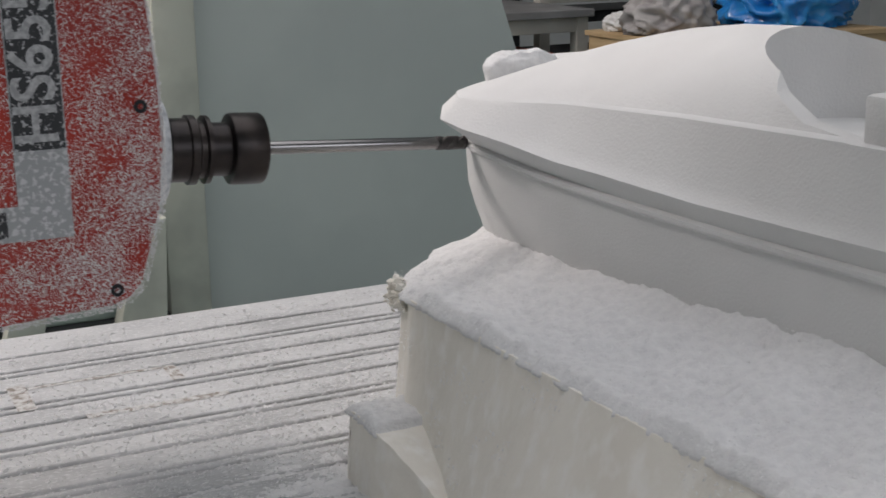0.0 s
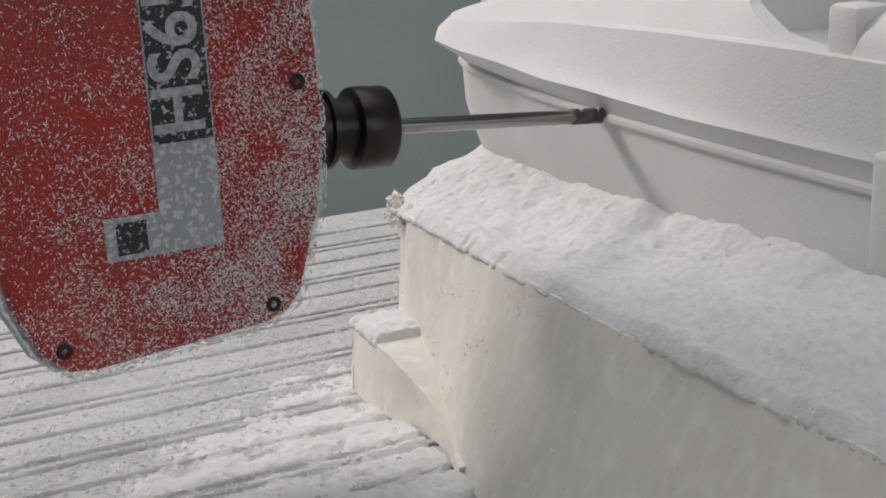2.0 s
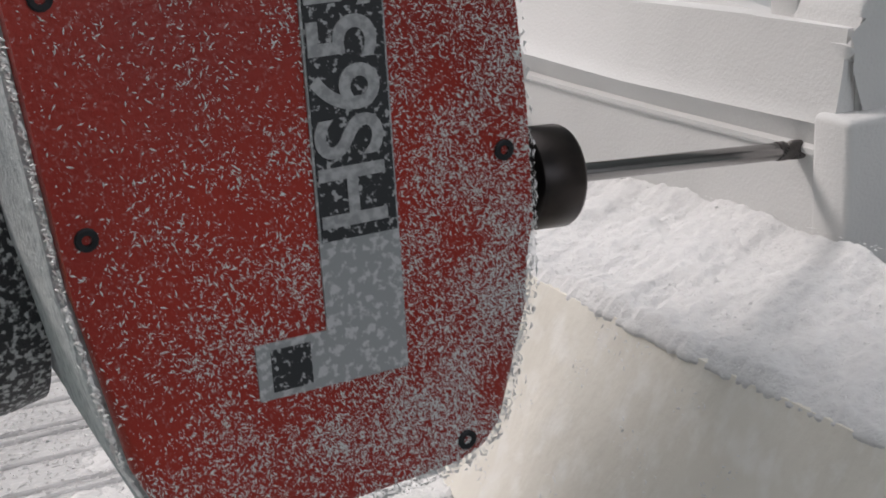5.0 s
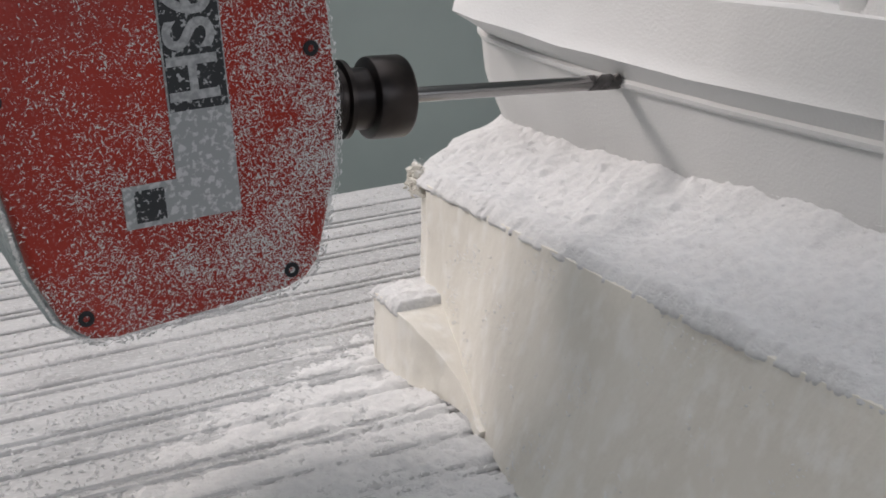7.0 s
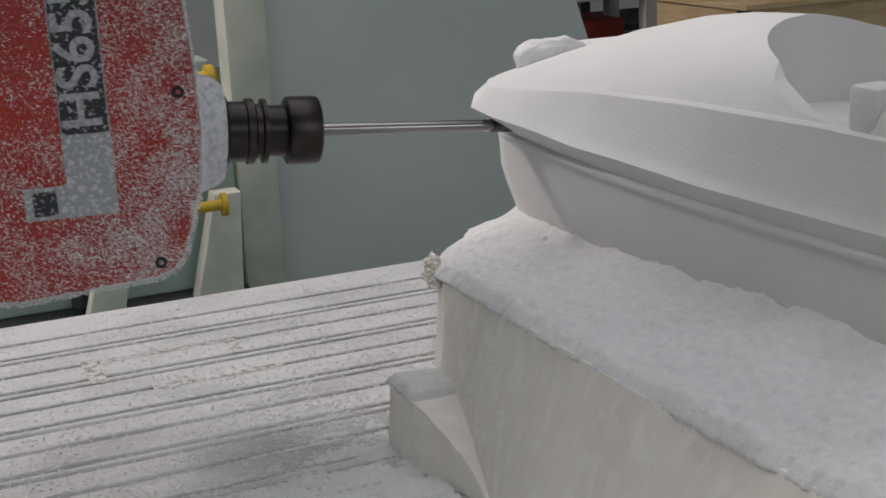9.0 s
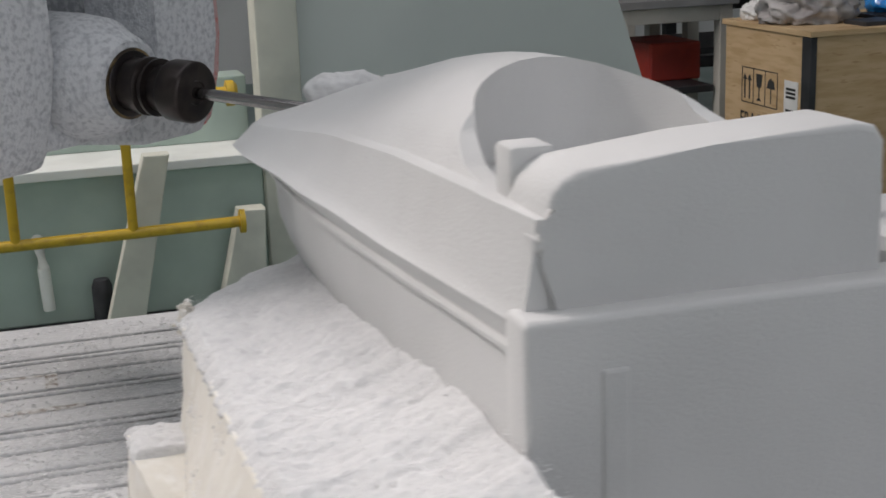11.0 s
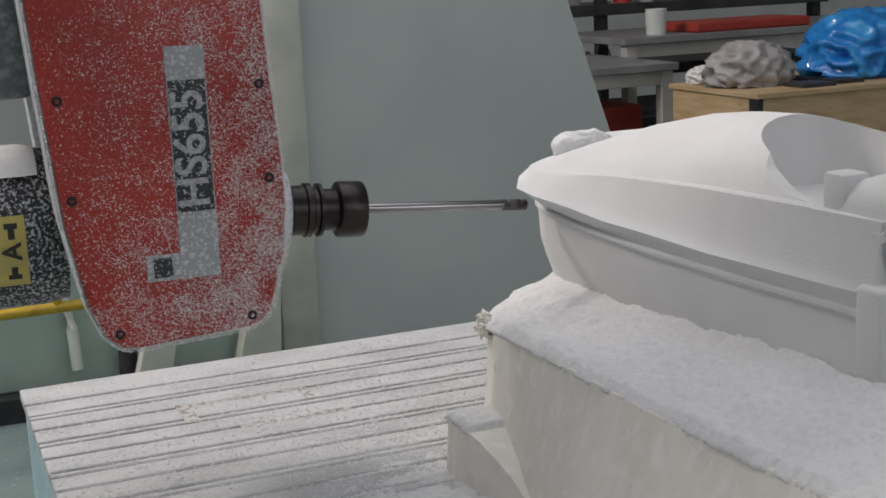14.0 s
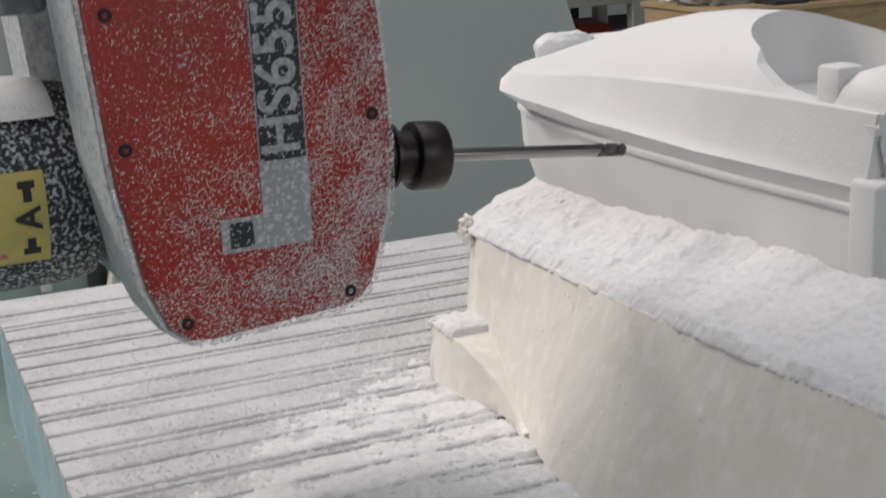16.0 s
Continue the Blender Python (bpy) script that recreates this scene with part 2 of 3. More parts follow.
# ---------------------------------------------------------------- machine table
table = thing("machine_table", "slotted aluminium machine table covered in white foam dust", "machine table")
TX0, TX1, TY0, TY1 = -0.528, 1.45, -0.92, 0.486
part("bed", box((TX0 + 0.004, TY0 + 0.002, -0.16), (TX1, TY1 - 0.004, -0.016), 0.004), ALU_SIDE, table, "teal-painted table side")
# bed under the strips, its dark colour painting the shade down in the slots
part("slot_bed", box((TX0 + 0.006, TY0 + 0.004, -0.0155), (TX1 - 0.002, TY1 - 0.006, -0.011)), SLOT, table, "slot bottoms coloured dark for the shade inside the slots")
slots = [0.412]
while slots[-1] > TY0 + 0.12:
    slots += [slots[-1] - 0.050, slots[-1] - 0.0655, slots[-1] - 0.1095]
ends = [TY1] + [v for v in slots] + [TY0]
edges = [(a - (0.0038 if i else 0), b + 0.0038) for i, (a, b) in enumerate(zip(ends, ends[1:]))]
for a, b in edges:
    part("strip", box((TX0, b, -0.013), (TX1, a, 0.0), 0.0012, seg=1), ALU, table)
pedestal = thing("table_pedestal", "pale green painted steel base under the table", "pedestal")
part("body", box((-0.35, -0.8, GROUND_Z), (1.3, 0.36, -0.16), 0.01), BEAM, pedestal)

# stains on the table
for x0, x1, y0, y1 in ((-0.356, -0.338, 0.236, 0.312), (-0.337, -0.20, 0.296, 0.303), (-0.199, -0.186, 0.255, 0.302), (-0.30, -0.16, 0.186, 0.197)):
    bm = bmesh.new()
    n = 24
    edge_a, edge_b = [], []
    for k in range(n + 1):
        x = x0 + (x1 - x0) * k / n
        edge_a.append(bm.verts.new((x, y0 + 0.003 * noise.noise(Vector((x * 80, y0 * 50, 0))), 0.0006)))
        edge_b.append(bm.verts.new((x, y1 + 0.003 * noise.noise(Vector((x * 80, y1 * 50, 5))), 0.0006)))
    for k in range(n):
        bm.faces.new((edge_a[k], edge_a[k + 1], edge_b[k + 1], edge_b[k]))
    part("stain", bm, STAIN, table, "brown scuffed stain")


# ---------------------------------------------------------------- foam blocks under the boat
def block_mesh(front, y0, y1, z0, top, back, far, seed):
    """A hot-wire cut block. front(y, w): x of its -x face at height share w; far(x): y of its far end."""
    bm = bmesh.new()
    nx, ny, nz = 26, 90, 14

    def place(u, v, w):
        ya = y0 + v * (y1 - y0)
        x0 = front(ya, w)
        xv = x0 + u * (back(ya) - x0)
        yv = y0 + v * (far(xv) - y0)
        p = Vector((xv, yv, z0 + w * (top(yv) - z0)))
        n1 = noise.noise(p * 11 + Vector((seed, 0, 0)))
        n2 = noise.noise(p * 55 + Vector((0, seed, 0)))
        if u < 0.001:
            p.x += 0.0035 * n1 + 0.0014 * n2
        if v > 0.999:
            p.y += 0.008 * n1 + 0.004 * n2
        return p

    def sheet(f, a, c):
        g = [[bm.verts.new(f(i / a, j / c)) for j in range(c + 1)] for i in range(a + 1)]
        for i in range(a):
            for j in range(c):
                bm.faces.new((g[i][j], g[i + 1][j], g[i + 1][j + 1], g[i][j + 1]))

    sheet(lambda a, c: place(0, a, c), ny, nz)
    sheet(lambda a, c: place(1, a, c), ny, 2)
    sheet(lambda a, c: place(a, 0, c), nx, nz)
    sheet(lambda a, c: place(a, 1, c), nx, nz)
    sheet(lambda a, c: place(a, c, 1), nx, ny)
    sheet(lambda a, c: place(a, c, 0), nx, ny)
    bmesh.ops.remove_doubles(bm, verts=bm.verts, dist=0.0004)
    return bm


def step(t, a, c):
    t = max(0.0, min(1.0, (t - a) / (c - a)))
    return t * t * (3 - 2 * t)


TOP_X = [(-0.80, -0.050), (-0.66, -0.056), (-0.52, -0.069), (-0.40, -0.075), (-0.30, -0.077), (-0.16, -0.080), (-0.06, -0.082), (-0.02, -0.066), (0.03, -0.058)]
BLOCK_END = -0.70


def main_front(yv, w):
    return lerp(TOP_X, yv) - (0.014 + 0.054 * (1 - step(yv, -0.40, -0.05))) * (1 - w)


def low_front(yv, w):
    near = main_front(yv, w * low_top(yv) / 0.152) - 0.002
    return near + (-0.131 - 0.005 * (1 - w) - near) * step(yv, -0.23, -0.10)


def low_top(yv):
    return 0.006 + 0.056 * step(yv, -0.25, -0.095)


tagged(part("foam_block", block_mesh(low_front, -0.26, -0.05, 0.0, low_top, lambda y_: 0.10, lambda x: -0.062 + 0.045 * step(x, -0.12, 0.0), 3), FOAM_CUT, None, "", True),
       "low cream foam offcut lying on the machine table", "foam block")
tagged(part("foam_block", block_mesh(main_front, BLOCK_END, 0.0, 0.0, lambda y_: 0.152, lambda y_: 0.058 if y_ < -0.506 else 0.50, lambda x: -0.02 + 0.05 * step(x, -0.07, 0.01), 3), FOAM_CUT, None, "", True),
       "cream hot-wire cut foam block under the boat hull", "foam block")



def dust_sheet(name, outline_fn, v0, v1, nu, nv, top, label, seed, thick=0.010):
    """A heap of dust: an uneven crust lying on a support, thinning at its rim."""
    bm = bmesh.new()
    g = []
    for j in range(nv + 1):
        row = []
        v = v0 + (v1 - v0) * j / nv
        x0, x1 = outline_fn(v)
        for i in range(nu + 1):
            u = i / nu
            x = x0 + (x1 - x0) * u
            rim = min(1.0, min(u * 2, 3 * (1 - u)) * 9, (j / nv) * 14, (1 - j / nv) * 14)
            p = Vector((x, v, 0))
            h = 0.45 + 0.45 * fbm((x, v, seed), 22, 3) + 0.16 * fbm((x, v, seed), 130, 3)
            jag = 0.004 * noise.noise(Vector((v * 60, seed, 0))) + 0.003 * noise.noise(Vector((v * 190, seed, 3)))
            p.x += jag * (1 - u) - 0.002 * (1 - rim)
            p.z = top(x, v) + thick * (max(0.05, h) * (0.25 + 0.75 * rim)) - 0.003 * (1 - rim)
            row.append(bm.verts.new(p))
        g.append(row)
    for j in range(nv):
        for i in range(nu):
            bm.faces.new((g[j][i], g[j][i + 1], g[j + 1][i + 1], g[j + 1][i]))
    geo = bmesh.ops.extrude_face_region(bm, geom=bm.faces[:])
    for v in geo["geom"]:
        if isinstance(v, bmesh.types.BMVert):
            v.co.z = top(v.co.x, v.co.y) - 0.004
    return tagged(part(name, bm, DUST, None, "", "all"), label, "foam dust", kind="stuff")


def ledge_top(x, v):
    return 0.152 + max(0, x + 0.08) * 0.06 + 0.012 * step(x, -0.05, 0.02) + 0.016 * step(x, 0.005, 0.06) ** 2


dust_sheet("foam_dust", lambda v: (lerp(TOP_X, v) + 0.0005 + 0.05 * step(v, -0.02, 0.03), 0.058 + 0.082 * step(v, -0.08, 0.0)), BLOCK_END + 0.006, 0.028, 70, 360, ledge_top,
           "white foam dust heaped on the block beside the hull", 1, 0.013)
dust_sheet("foam_dust", lambda v: (low_front(v, 1) - 0.002, lerp(TOP_X, v) + 0.01), -0.118, -0.058, 24, 60, lambda x, v: low_top(v), "white foam dust on the low offcut", 5, 0.012)
# the torn corner of the block
bm = bmesh.new()
rnd = random.Random(4)
for i in range(120):
    c = Vector((-0.074 + rnd.gauss(0, 0.003), -0.036 + rnd.gauss(0, 0.010), 0.144 + rnd.gauss(0, 0.006)))
    own = bmesh.new()
    bmesh.ops.create_icosphere(own, subdivisions=1, radius=rnd.uniform(0.0015, 0.0038), matrix=Matrix.Translation(c))
    for v in own.verts:
        v.co += Vector((rnd.gauss(0, 1), rnd.gauss(0, 1), rnd.gauss(0, 1))) * 0.0009
    bm = join(bm, own)
tagged(part("foam_crumbs", bm, FOAM_CUT), "torn cream foam crumbs clinging to the block corner", "foam crumbs", kind="stuff")

# ---------------------------------------------------------------- the boat plug
XC = 0.175
RAIL_X = [(-0.52, 0.067), (-0.385, 0.052), (-0.333, 0.045), (-0.222, 0.030), (-0.165, 0.022), (-0.109, 0.016), (-0.05, 0.014), (-0.005, 0.013), (0.03, 0.024), (0.06, 0.041), (0.12, 0.078), (0.17, 0.122), (0.20, 0.175)]
FOOT_X = [(-0.52, 0.050), (-0.36, 0.048), (-0.20, 0.044), (-0.05, 0.044), (0.02, 0.050), (0.06, 0.068), (0.12, 0.12), (0.17, 0.15), (0.20, 0.175)]
DECK_X = [(-0.52, 0.064), (-0.42, 0.050), (-0.30, 0.034), (-0.20, 0.019), (-0.10, -0.002), (-0.05, -0.018), (-0.015, -0.022), (0.026, 0.0), (0.054, 0.028), (0.094, 0.074), (0.14, 0.115), (0.17, 0.14), (0.20, 0.175)]
DECK_Z = [(-0.52, 0.258), (-0.30, 0.261), (-0.15, 0.270), (-0.05, 0.284), (0.03, 0.294), (0.20, 0.294)]
EDGE_X = [(-0.52, 0.074), (-0.41, 0.064), (-0.25, 0.056), (-0.12, 0.038), (-0.05, 0.010), (-0.01, -0.003), (0.03, 0.016), (0.06, 0.045), (0.10, 0.092), (0.14, 0.125), (0.17, 0.15), (0.20, 0.175)]
EDGE_Z = [(-0.52, 0.318), (-0.41, 0.317), (-0.25, 0.313), (-0.12, 0.309), (-0.03, 0.304), (0.20, 0.302)]
CREST_Z = [(-0.52, 0.372), (-0.29, 0.374), (-0.17, 0.369), (-0.10, 0.361), (-0.03, 0.347), (0.03, 0.330), (0.08, 0.314), (0.20, 0.303)]
RAIL_Z = [(-0.52, 0.241), (-0.385, 0.2427), (-0.333, 0.2438), (-0.222, 0.2479), (-0.165, 0.2512), (-0.109, 0.2546), (-0.05, 0.2586), (0.01, 0.2620), (0.20, 0.264)]


def section(yv):
    xr, zr, xf, xd, zd, xe, ze, zc = (lerp(r, yv) for r in (RAIL_X, RAIL_Z, FOOT_X, DECK_X, DECK_Z, EDGE_X, EDGE_Z, CREST_Z))
    rows = [(xf + 0.04, 0.10), (xf + 0.006, 0.150), (xf + (xr - xf) * 0.36, 0.175), (xf + (xr - xf) * 0.68, 0.200), (xf + (xr - xf) * 0.90, 0.222), (xr + 0.001, zr - 0.006),
            (xr - 0.003, zr - 0.003), (xr - 0.003, zr), (xr + 0.001, zr + 0.002), (0.5 * (xr + xd) + 0.002, 0.5 * (zr + zd)), (xd + 0.002, zd - 0.002), (xd, zd)]
    aft = step(-yv, 0.0, 0.16)
    for f in (0.15, 0.3, 0.45, 0.6, 0.75, 0.9):
        rows.append((xd + (xe - xd) * f ** (1.0 - 0.2 * aft), zd + (ze - zd) * f ** (1.0 + 0.4 * aft)))
    rows.append((xe, ze))
    lip = 0.009 * step(-yv, -0.04, 0.10)
    rows.append((xe + 0.5 * lip, ze + 0.0012))
    rows.append((xe + lip + 0.001, ze + 0.0015))
    for f in (0.10, 0.22, 0.36, 0.5, 0.66, 0.83, 1.0):
        g = math.sin(f * math.pi / 2)
        rows.append((xe + lip + (XC - xe - lip) * f, ze + 0.0015 + (zc - ze - 0.0015) * g ** (1.15 - 0.45 * step(-yv, 0.05, 0.30))))
    return rows


def boat_mesh():
    bm = bmesh.new()
    grid = []
    for yv in np.concatenate([np.linspace(-0.4925, -0.05, 57), np.linspace(-0.045, 0.2, 42)]):
        port = section(float(yv))
        full = [(x, z) for x, z in port] + [(2 * XC - x, z) for x, z in port[-2::-1]]
        grid.append([bm.verts.new((x, float(yv), z)) for x, z in full])
    n = len(grid[0])
    for a, b in zip(grid, grid[1:]):
        for i in range(n - 1):
            bm.faces.new((a[i], a[i + 1], b[i + 1], b[i]))
    bm.faces.new(grid[0])
    for a, b in zip(grid, grid[1:]):
        bm.faces.new((a[0], b[0], b[-1], a[-1]))
    bmesh.ops.remove_doubles(bm, verts=bm.verts, dist=0.0005)
    return bm


def carve(ob, cutters):
    """Cuts solids out of ob's mesh for good."""
    for bm in cutters:
        c = part("cutter", bm, FOAM)
        mod = ob.modifiers.new("cut", "BOOLEAN")
        mod.object, mod.operation, mod.solver = c, "DIFFERENCE", "EXACT"
        me = bpy.data.meshes.new_from_object(ob.evaluated_get(bpy.context.evaluated_depsgraph_get()))
        ob.modifiers.clear()
        ob.data = me
        bpy.data.objects.remove(c)


def prism(outline, z0, z1, bevel=0.0):
    bm = bmesh.new()
    a = [bm.verts.new((x, yv, z0)) for x, yv in outline]
    b = [bm.verts.new((x, yv, z1)) for x, yv in outline]
    n = len(a)
    bm.faces.new(a)
    bm.faces.new(b)
    for i in range(n):
        bm.faces.new((a[i], a[(i + 1) % n], b[(i + 1) % n], b[i]))
    if bevel:
        bmesh.ops.bevel(bm, geom=[e for e in bm.edges if abs(e.verts[0].co.z - e.verts[1].co.z) > 0.01], offset=bevel, segments=4, affect="EDGES")
    bmesh.ops.recalc_face_normals(bm, faces=bm.faces)
    return bm


boat = thing("boat_plug", "white milled foam plug of a small motorboat on foam blocks", "boat model")
hull = part("hull", boat_mesh(), FOAM, boat, "", True)
well = [(0.085, -0.52)] + [(XC - 0.090 * math.copysign(abs(math.cos(a)) ** 0.75, math.cos(a)), -0.43 + 0.192 * math.sin(a) ** 0.9) for a in np.linspace(0.02, math.pi - 0.02, 44)] + [(0.265, -0.52)]
rim_cut = slab([(-0.53, 0.3165), (-0.415, 0.3165), (-0.36, 0.322), (-0.32, 0.337), (-0.295, 0.357), (-0.28, 0.40), (-0.28, 0.45), (-0.53, 0.45)], -0.45, 0.05)
rim_cut.transform(Matrix(((0, -1, 0, 0), (1, 0, 0, 0), (0, 0, 1, 0), (0, 0, 0, 1))))
bmesh.ops.recalc_face_normals(rim_cut, faces=rim_cut.faces)
carve(hull, [prism(well, 0.300, 0.42), rim_cut])
hull.data.polygons.foreach_set("use_smooth", [True] * len(hull.data.polygons))
hull.data.set_sharp_from_angle(angle=radians(30))
# transom wall with its rounded rim, and the stern block below the ledge
rim = [(0.078, 0.258), (0.078, 0.296), (0.069, 0.298), (0.069, 0.307), (0.075, 0.310), (0.077, 0.323), (0.080, 0.331), (0.086, 0.337), (0.096, 0.342), (0.175, 0.349), (0.266, 0.354), (0.279, 0.351), (0.285, 0.342), (0.286, 0.258)]
part("transom", slab(rim, -0.496, -0.436, 0.005), FOAM, boat, "flat milled transom with a rounded rim", True)
part("cockpit_step", box((0.076, -0.440, 0.312), (0.104, -0.412, 0.347), 0.004), FOAM, boat, "square step in the cockpit corner", True)
part("stern_ledge", box((0.056, -0.514, 0.001), (0.40, -0.480, 0.266), 0.005, seg=3), FOAM, boat, "upright block below the stern ledge", True)
part("stern_rib", box((0.100, -0.5165, 0.001), (0.116, -0.512, 0.235), 0.002), FOAM, boat, "shallow upright rib")
part("stern_rib", box((0.305, -0.520, 0.001), (0.39, -0.512, 0.255), 0.003), FOAM, boat, "shallow upright rib")
# unmilled lump of stock left at the bow
bm = bmesh.new()
bmesh.ops.create_icosphere(bm, subdivisions=5, radius=1.0)
for v in bm.verts:
    d = v.co.copy()
    v.co = Vector((0.094 + 0.036 * d.x, 0.052 + 0.022 * d.y, 0.318 + 0.017 * math.copysign(abs(d.z) ** 0.6, d.z)))
    v.co += d * (0.0045 * fbm(v.co, 60, 4))
part("stock_lump", bm, DUST, boat, "ragged unmilled foam lump at the bow", "all")
part("stock_strip", box((0.136, 0.040, 0.29), (0.25, 0.085, 0.326), 0.004), FOAM, boat, "raw foam strip left behind the bow", True)
for name, c, r in (("pin_hole", (0.134, 0.0385, 0.3225), 0.0036), ("pin_hole", (0.003, 0.002, 0.3015), 0.0012)):
    part(name, lathe([(-0.0015, r), (0.0015, r)], 16, Matrix.Translation(c) @ pose(0, 0, 0, 0, 90 if r < 0.002 else 0, 60 if r > 0.002 else 0)), BLACK, boat, "dark pin hole")
# foam stock beyond the boat's far side
stock = part("foam_block", box((0.345, -0.62, 0.152), (0.50, -0.30, 0.262), 0.012), FOAM)
tagged(stock, "upright foam stock beyond the boat's stern", "foam block")
peg = part("foam_peg", lathe([(0.0, 0.011), (0.022, 0.011), (0.026, 0.008)], 20, Matrix.Translation((0.365, -0.36, 0.262)) @ pose(0, 0, 0, 0, -90, 0)), FOAM, None, "", True)
tagged(peg, "small white foam peg standing on the stern stock", "foam peg")

# ---------------------------------------------------------------- milling head
head = thing("milling_head", "red and white milling head with spindle, dusted with foam", "milling head")
PLATE = [(-0.345, 0.47), (-0.333, 0.28), (-0.325, 0.155), (-0.316, 0.045), (-0.303, -0.030), (-0.290, -0.060), (-0.276, -0.072), (-0.262, -0.074), (-0.160, -0.067), (-0.147, -0.062), (-0.138, -0.052),
         (-0.122, 0.0), (-0.119, 0.04), (-0.120, 0.09), (-0.126, 0.165), (-0.132, 0.28), (-0.136, 0.47)]
CY = -0.175


def grow(outline, d):
    cx = sum(p[0] for p in outline) / len(outline)
    cz = 0.16
    return [(x + math.copysign(d, x - cx), z + (math.copysign(d, z - cz) if z < 0.05 and -0.3 < x < -0.14 else 0)) for x, z in outline]


cover = part("side_cover", slab(PLATE, CY, CY + 0.012, 0.006), RED, head, "red cover plate speckled with foam chips", True)
part("arm", slab(grow(PLATE, 0.004), CY + 0.0125, -0.072, 0.008), HEAD_WHITE, head, "fork arm coated with white foam dust", True)
part("arm", slab(grow(PLATE, 0.004), 0.072, 0.165, 0.008), HEAD_WHITE, head, "fork arm coated with white foam dust", True)
part("side_cover", slab(PLATE, 0.165, 0.175, 0.004), RED_DUSTED, head, "red cover plate speckled with foam chips", True)
part("bridge", box((-0.33, -0.0725, 0.190), (-0.152, 0.0725, 0.47), 0.006), HEAD_WHITE, head, "dusted bridge between the fork arms", True)
part("ram", box((-0.33, -0.11, 0.4705), (-0.15, 0.11, 1.5), 0.01), HEAD_GREY, head, "grey upright ram carrying the head", True)
part("pocket_back", box((-0.30, -0.0722, -0.02), (-0.215, 0.0722, 0.189), 0.004), HEAD_GREY, head, "dark pocket behind the spindle nose")
nose = part("nose", lathe([(-0.300, 0.060), (-0.160, 0.064), (-0.128, 0.062), (-0.118, 0.056), (-0.100, 0.050), (-0.092, 0.047), (-0.086, 0.042), (-0.085, 0.036), (-0.088, 0.034)], 56), HEAD_WHITE, head, "conical spindle nose caked with dust", True)
part("nose_block", box((-0.300, -0.064, -0.056), (-0.150, 0.064, 0.020), 0.010), HEAD_WHITE, head, "dusted spindle housing", True)
holder = part("tool_holder", lathe([(-0.095, 0.033), (-0.0835, 0.033), (-0.082, 0.031), (-0.0815, 0.0265), (-0.066, 0.0265), (-0.065, 0.0290), (-0.059, 0.0290), (-0.0575, 0.0262), (-0.0565, 0.0240), (-0.052, 0.0240),
                                   (-0.0510, 0.0285), (-0.0475, 0.0285), (-0.0465, 0.0225), (-0.030, 0.0225), (-0.0295, 0.0240)], 56), STEEL_BLACK, head, "blackened steel tool holder", True)
part("bearing_ring", lathe([(-0.0905, 0.0355), (-0.0845, 0.0355), (-0.0838, 0.0335)], 56), BRASS, holder, "worn brass-coloured ring", True)
bm = lathe([(-0.0305, 0.0270), (-0.0290, 0.0295), (-0.0265, 0.0302), (-0.0035, 0.0302), (-0.0010, 0.0288), (0.0, 0.0265), (0.0, 0.0120), (-0.0015, 0.0112), (-0.0015, 0.0072)], 56)
part("collet_nut", bm, STEEL_BLACK, holder, "round black collet nut", True)
part("shank", lathe([(-0.018, 0.0057), (0.155, 0.0057), (0.157, 0.0054)], 28), ROD, head, "polished steel tool shank", True)
bm = bmesh.new()
rings = []
SEG = 24
for j in range(40):
    x = 0.156 + 0.031 * j / 39
    tw = j * 0.16
    rr = 0.0063 if j < 36 else 0.0063 - 0.0006 * (j - 35) ** 1.3
    rings.append([bm.verts.new((x, (rr - 0.0012 * (math.cos(2 * (2 * math.pi * i / SEG + tw)) > 0.55)) * math.cos(2 * math.pi * i / SEG), (rr - 0.0012 * (math.cos(2 * (2 * math.pi * i / SEG + tw)) > 0.55)) * math.sin(2 * math.pi * i / SEG))) for i in range(SEG)])
for a, b in zip(rings, rings[1:]):
    for i in range(SEG):
        bm.faces.new((a[i], a[(i + 1) % SEG], b[(i + 1) % SEG], b[i]))
bm.faces.new(rings[0])
bm.faces.new(rings[-1])
part("cutter", bm, ROD_TIP, head, "dark fluted cutting end")
# rear of the spindle
motor = part("motor", lathe([(-0.31, 0.074), (-0.330, 0.078), (-0.445, 0.078), (-0.457, 0.070), (-0.468, 0.066)], 40), MOTOR, head, "black spindle motor speckled with dust", True)
bm = lathe([(-0.330, 0.0795), (-0.345, 0.082), (-0.435, 0.082), (-0.446, 0.0795)], 48)
bmesh.ops.bisect_plane(bm, geom=bm.verts[:] + bm.edges[:] + bm.faces[:], plane_co=(0, 0, 0.058), plane_no=(0, 0, 1), clear_inner=True)
part("motor_dust", bm, DUST, motor, "white dust lying on the motor", True)
part("bracket", box((-0.375, -0.060, 0.150), (-0.325, 0.060, 0.47), 0.008), HEAD_GREY, head, "grey bracket behind the arms", True)


def curved_patch(x0, x1, a0, a1, r):
    """A patch on the motor's round side, angles from -y upwards."""
    bm = bmesh.new()
    rows = []
    for k in range(11):
        a = radians(a0 + (a1 - a0) * k / 10)
        rows.append([bm.verts.new((x, -r * math.cos(a), r * math.sin(a))) for x in (x0, x1)])
    for p, q in zip(rows, rows[1:]):
        bm.faces.new((p[0], p[1], q[1], q[0]))
    return bm


sticker = part("sticker", curved_patch(-0.425, -0.347, -34, 18, 0.0786), YELLOW_LABEL, motor, "yellow warning sticker")


def on_motor(x, a, r=0.0790):
    return (x, -r * math.cos(radians(a)), r * math.sin(radians(a)))


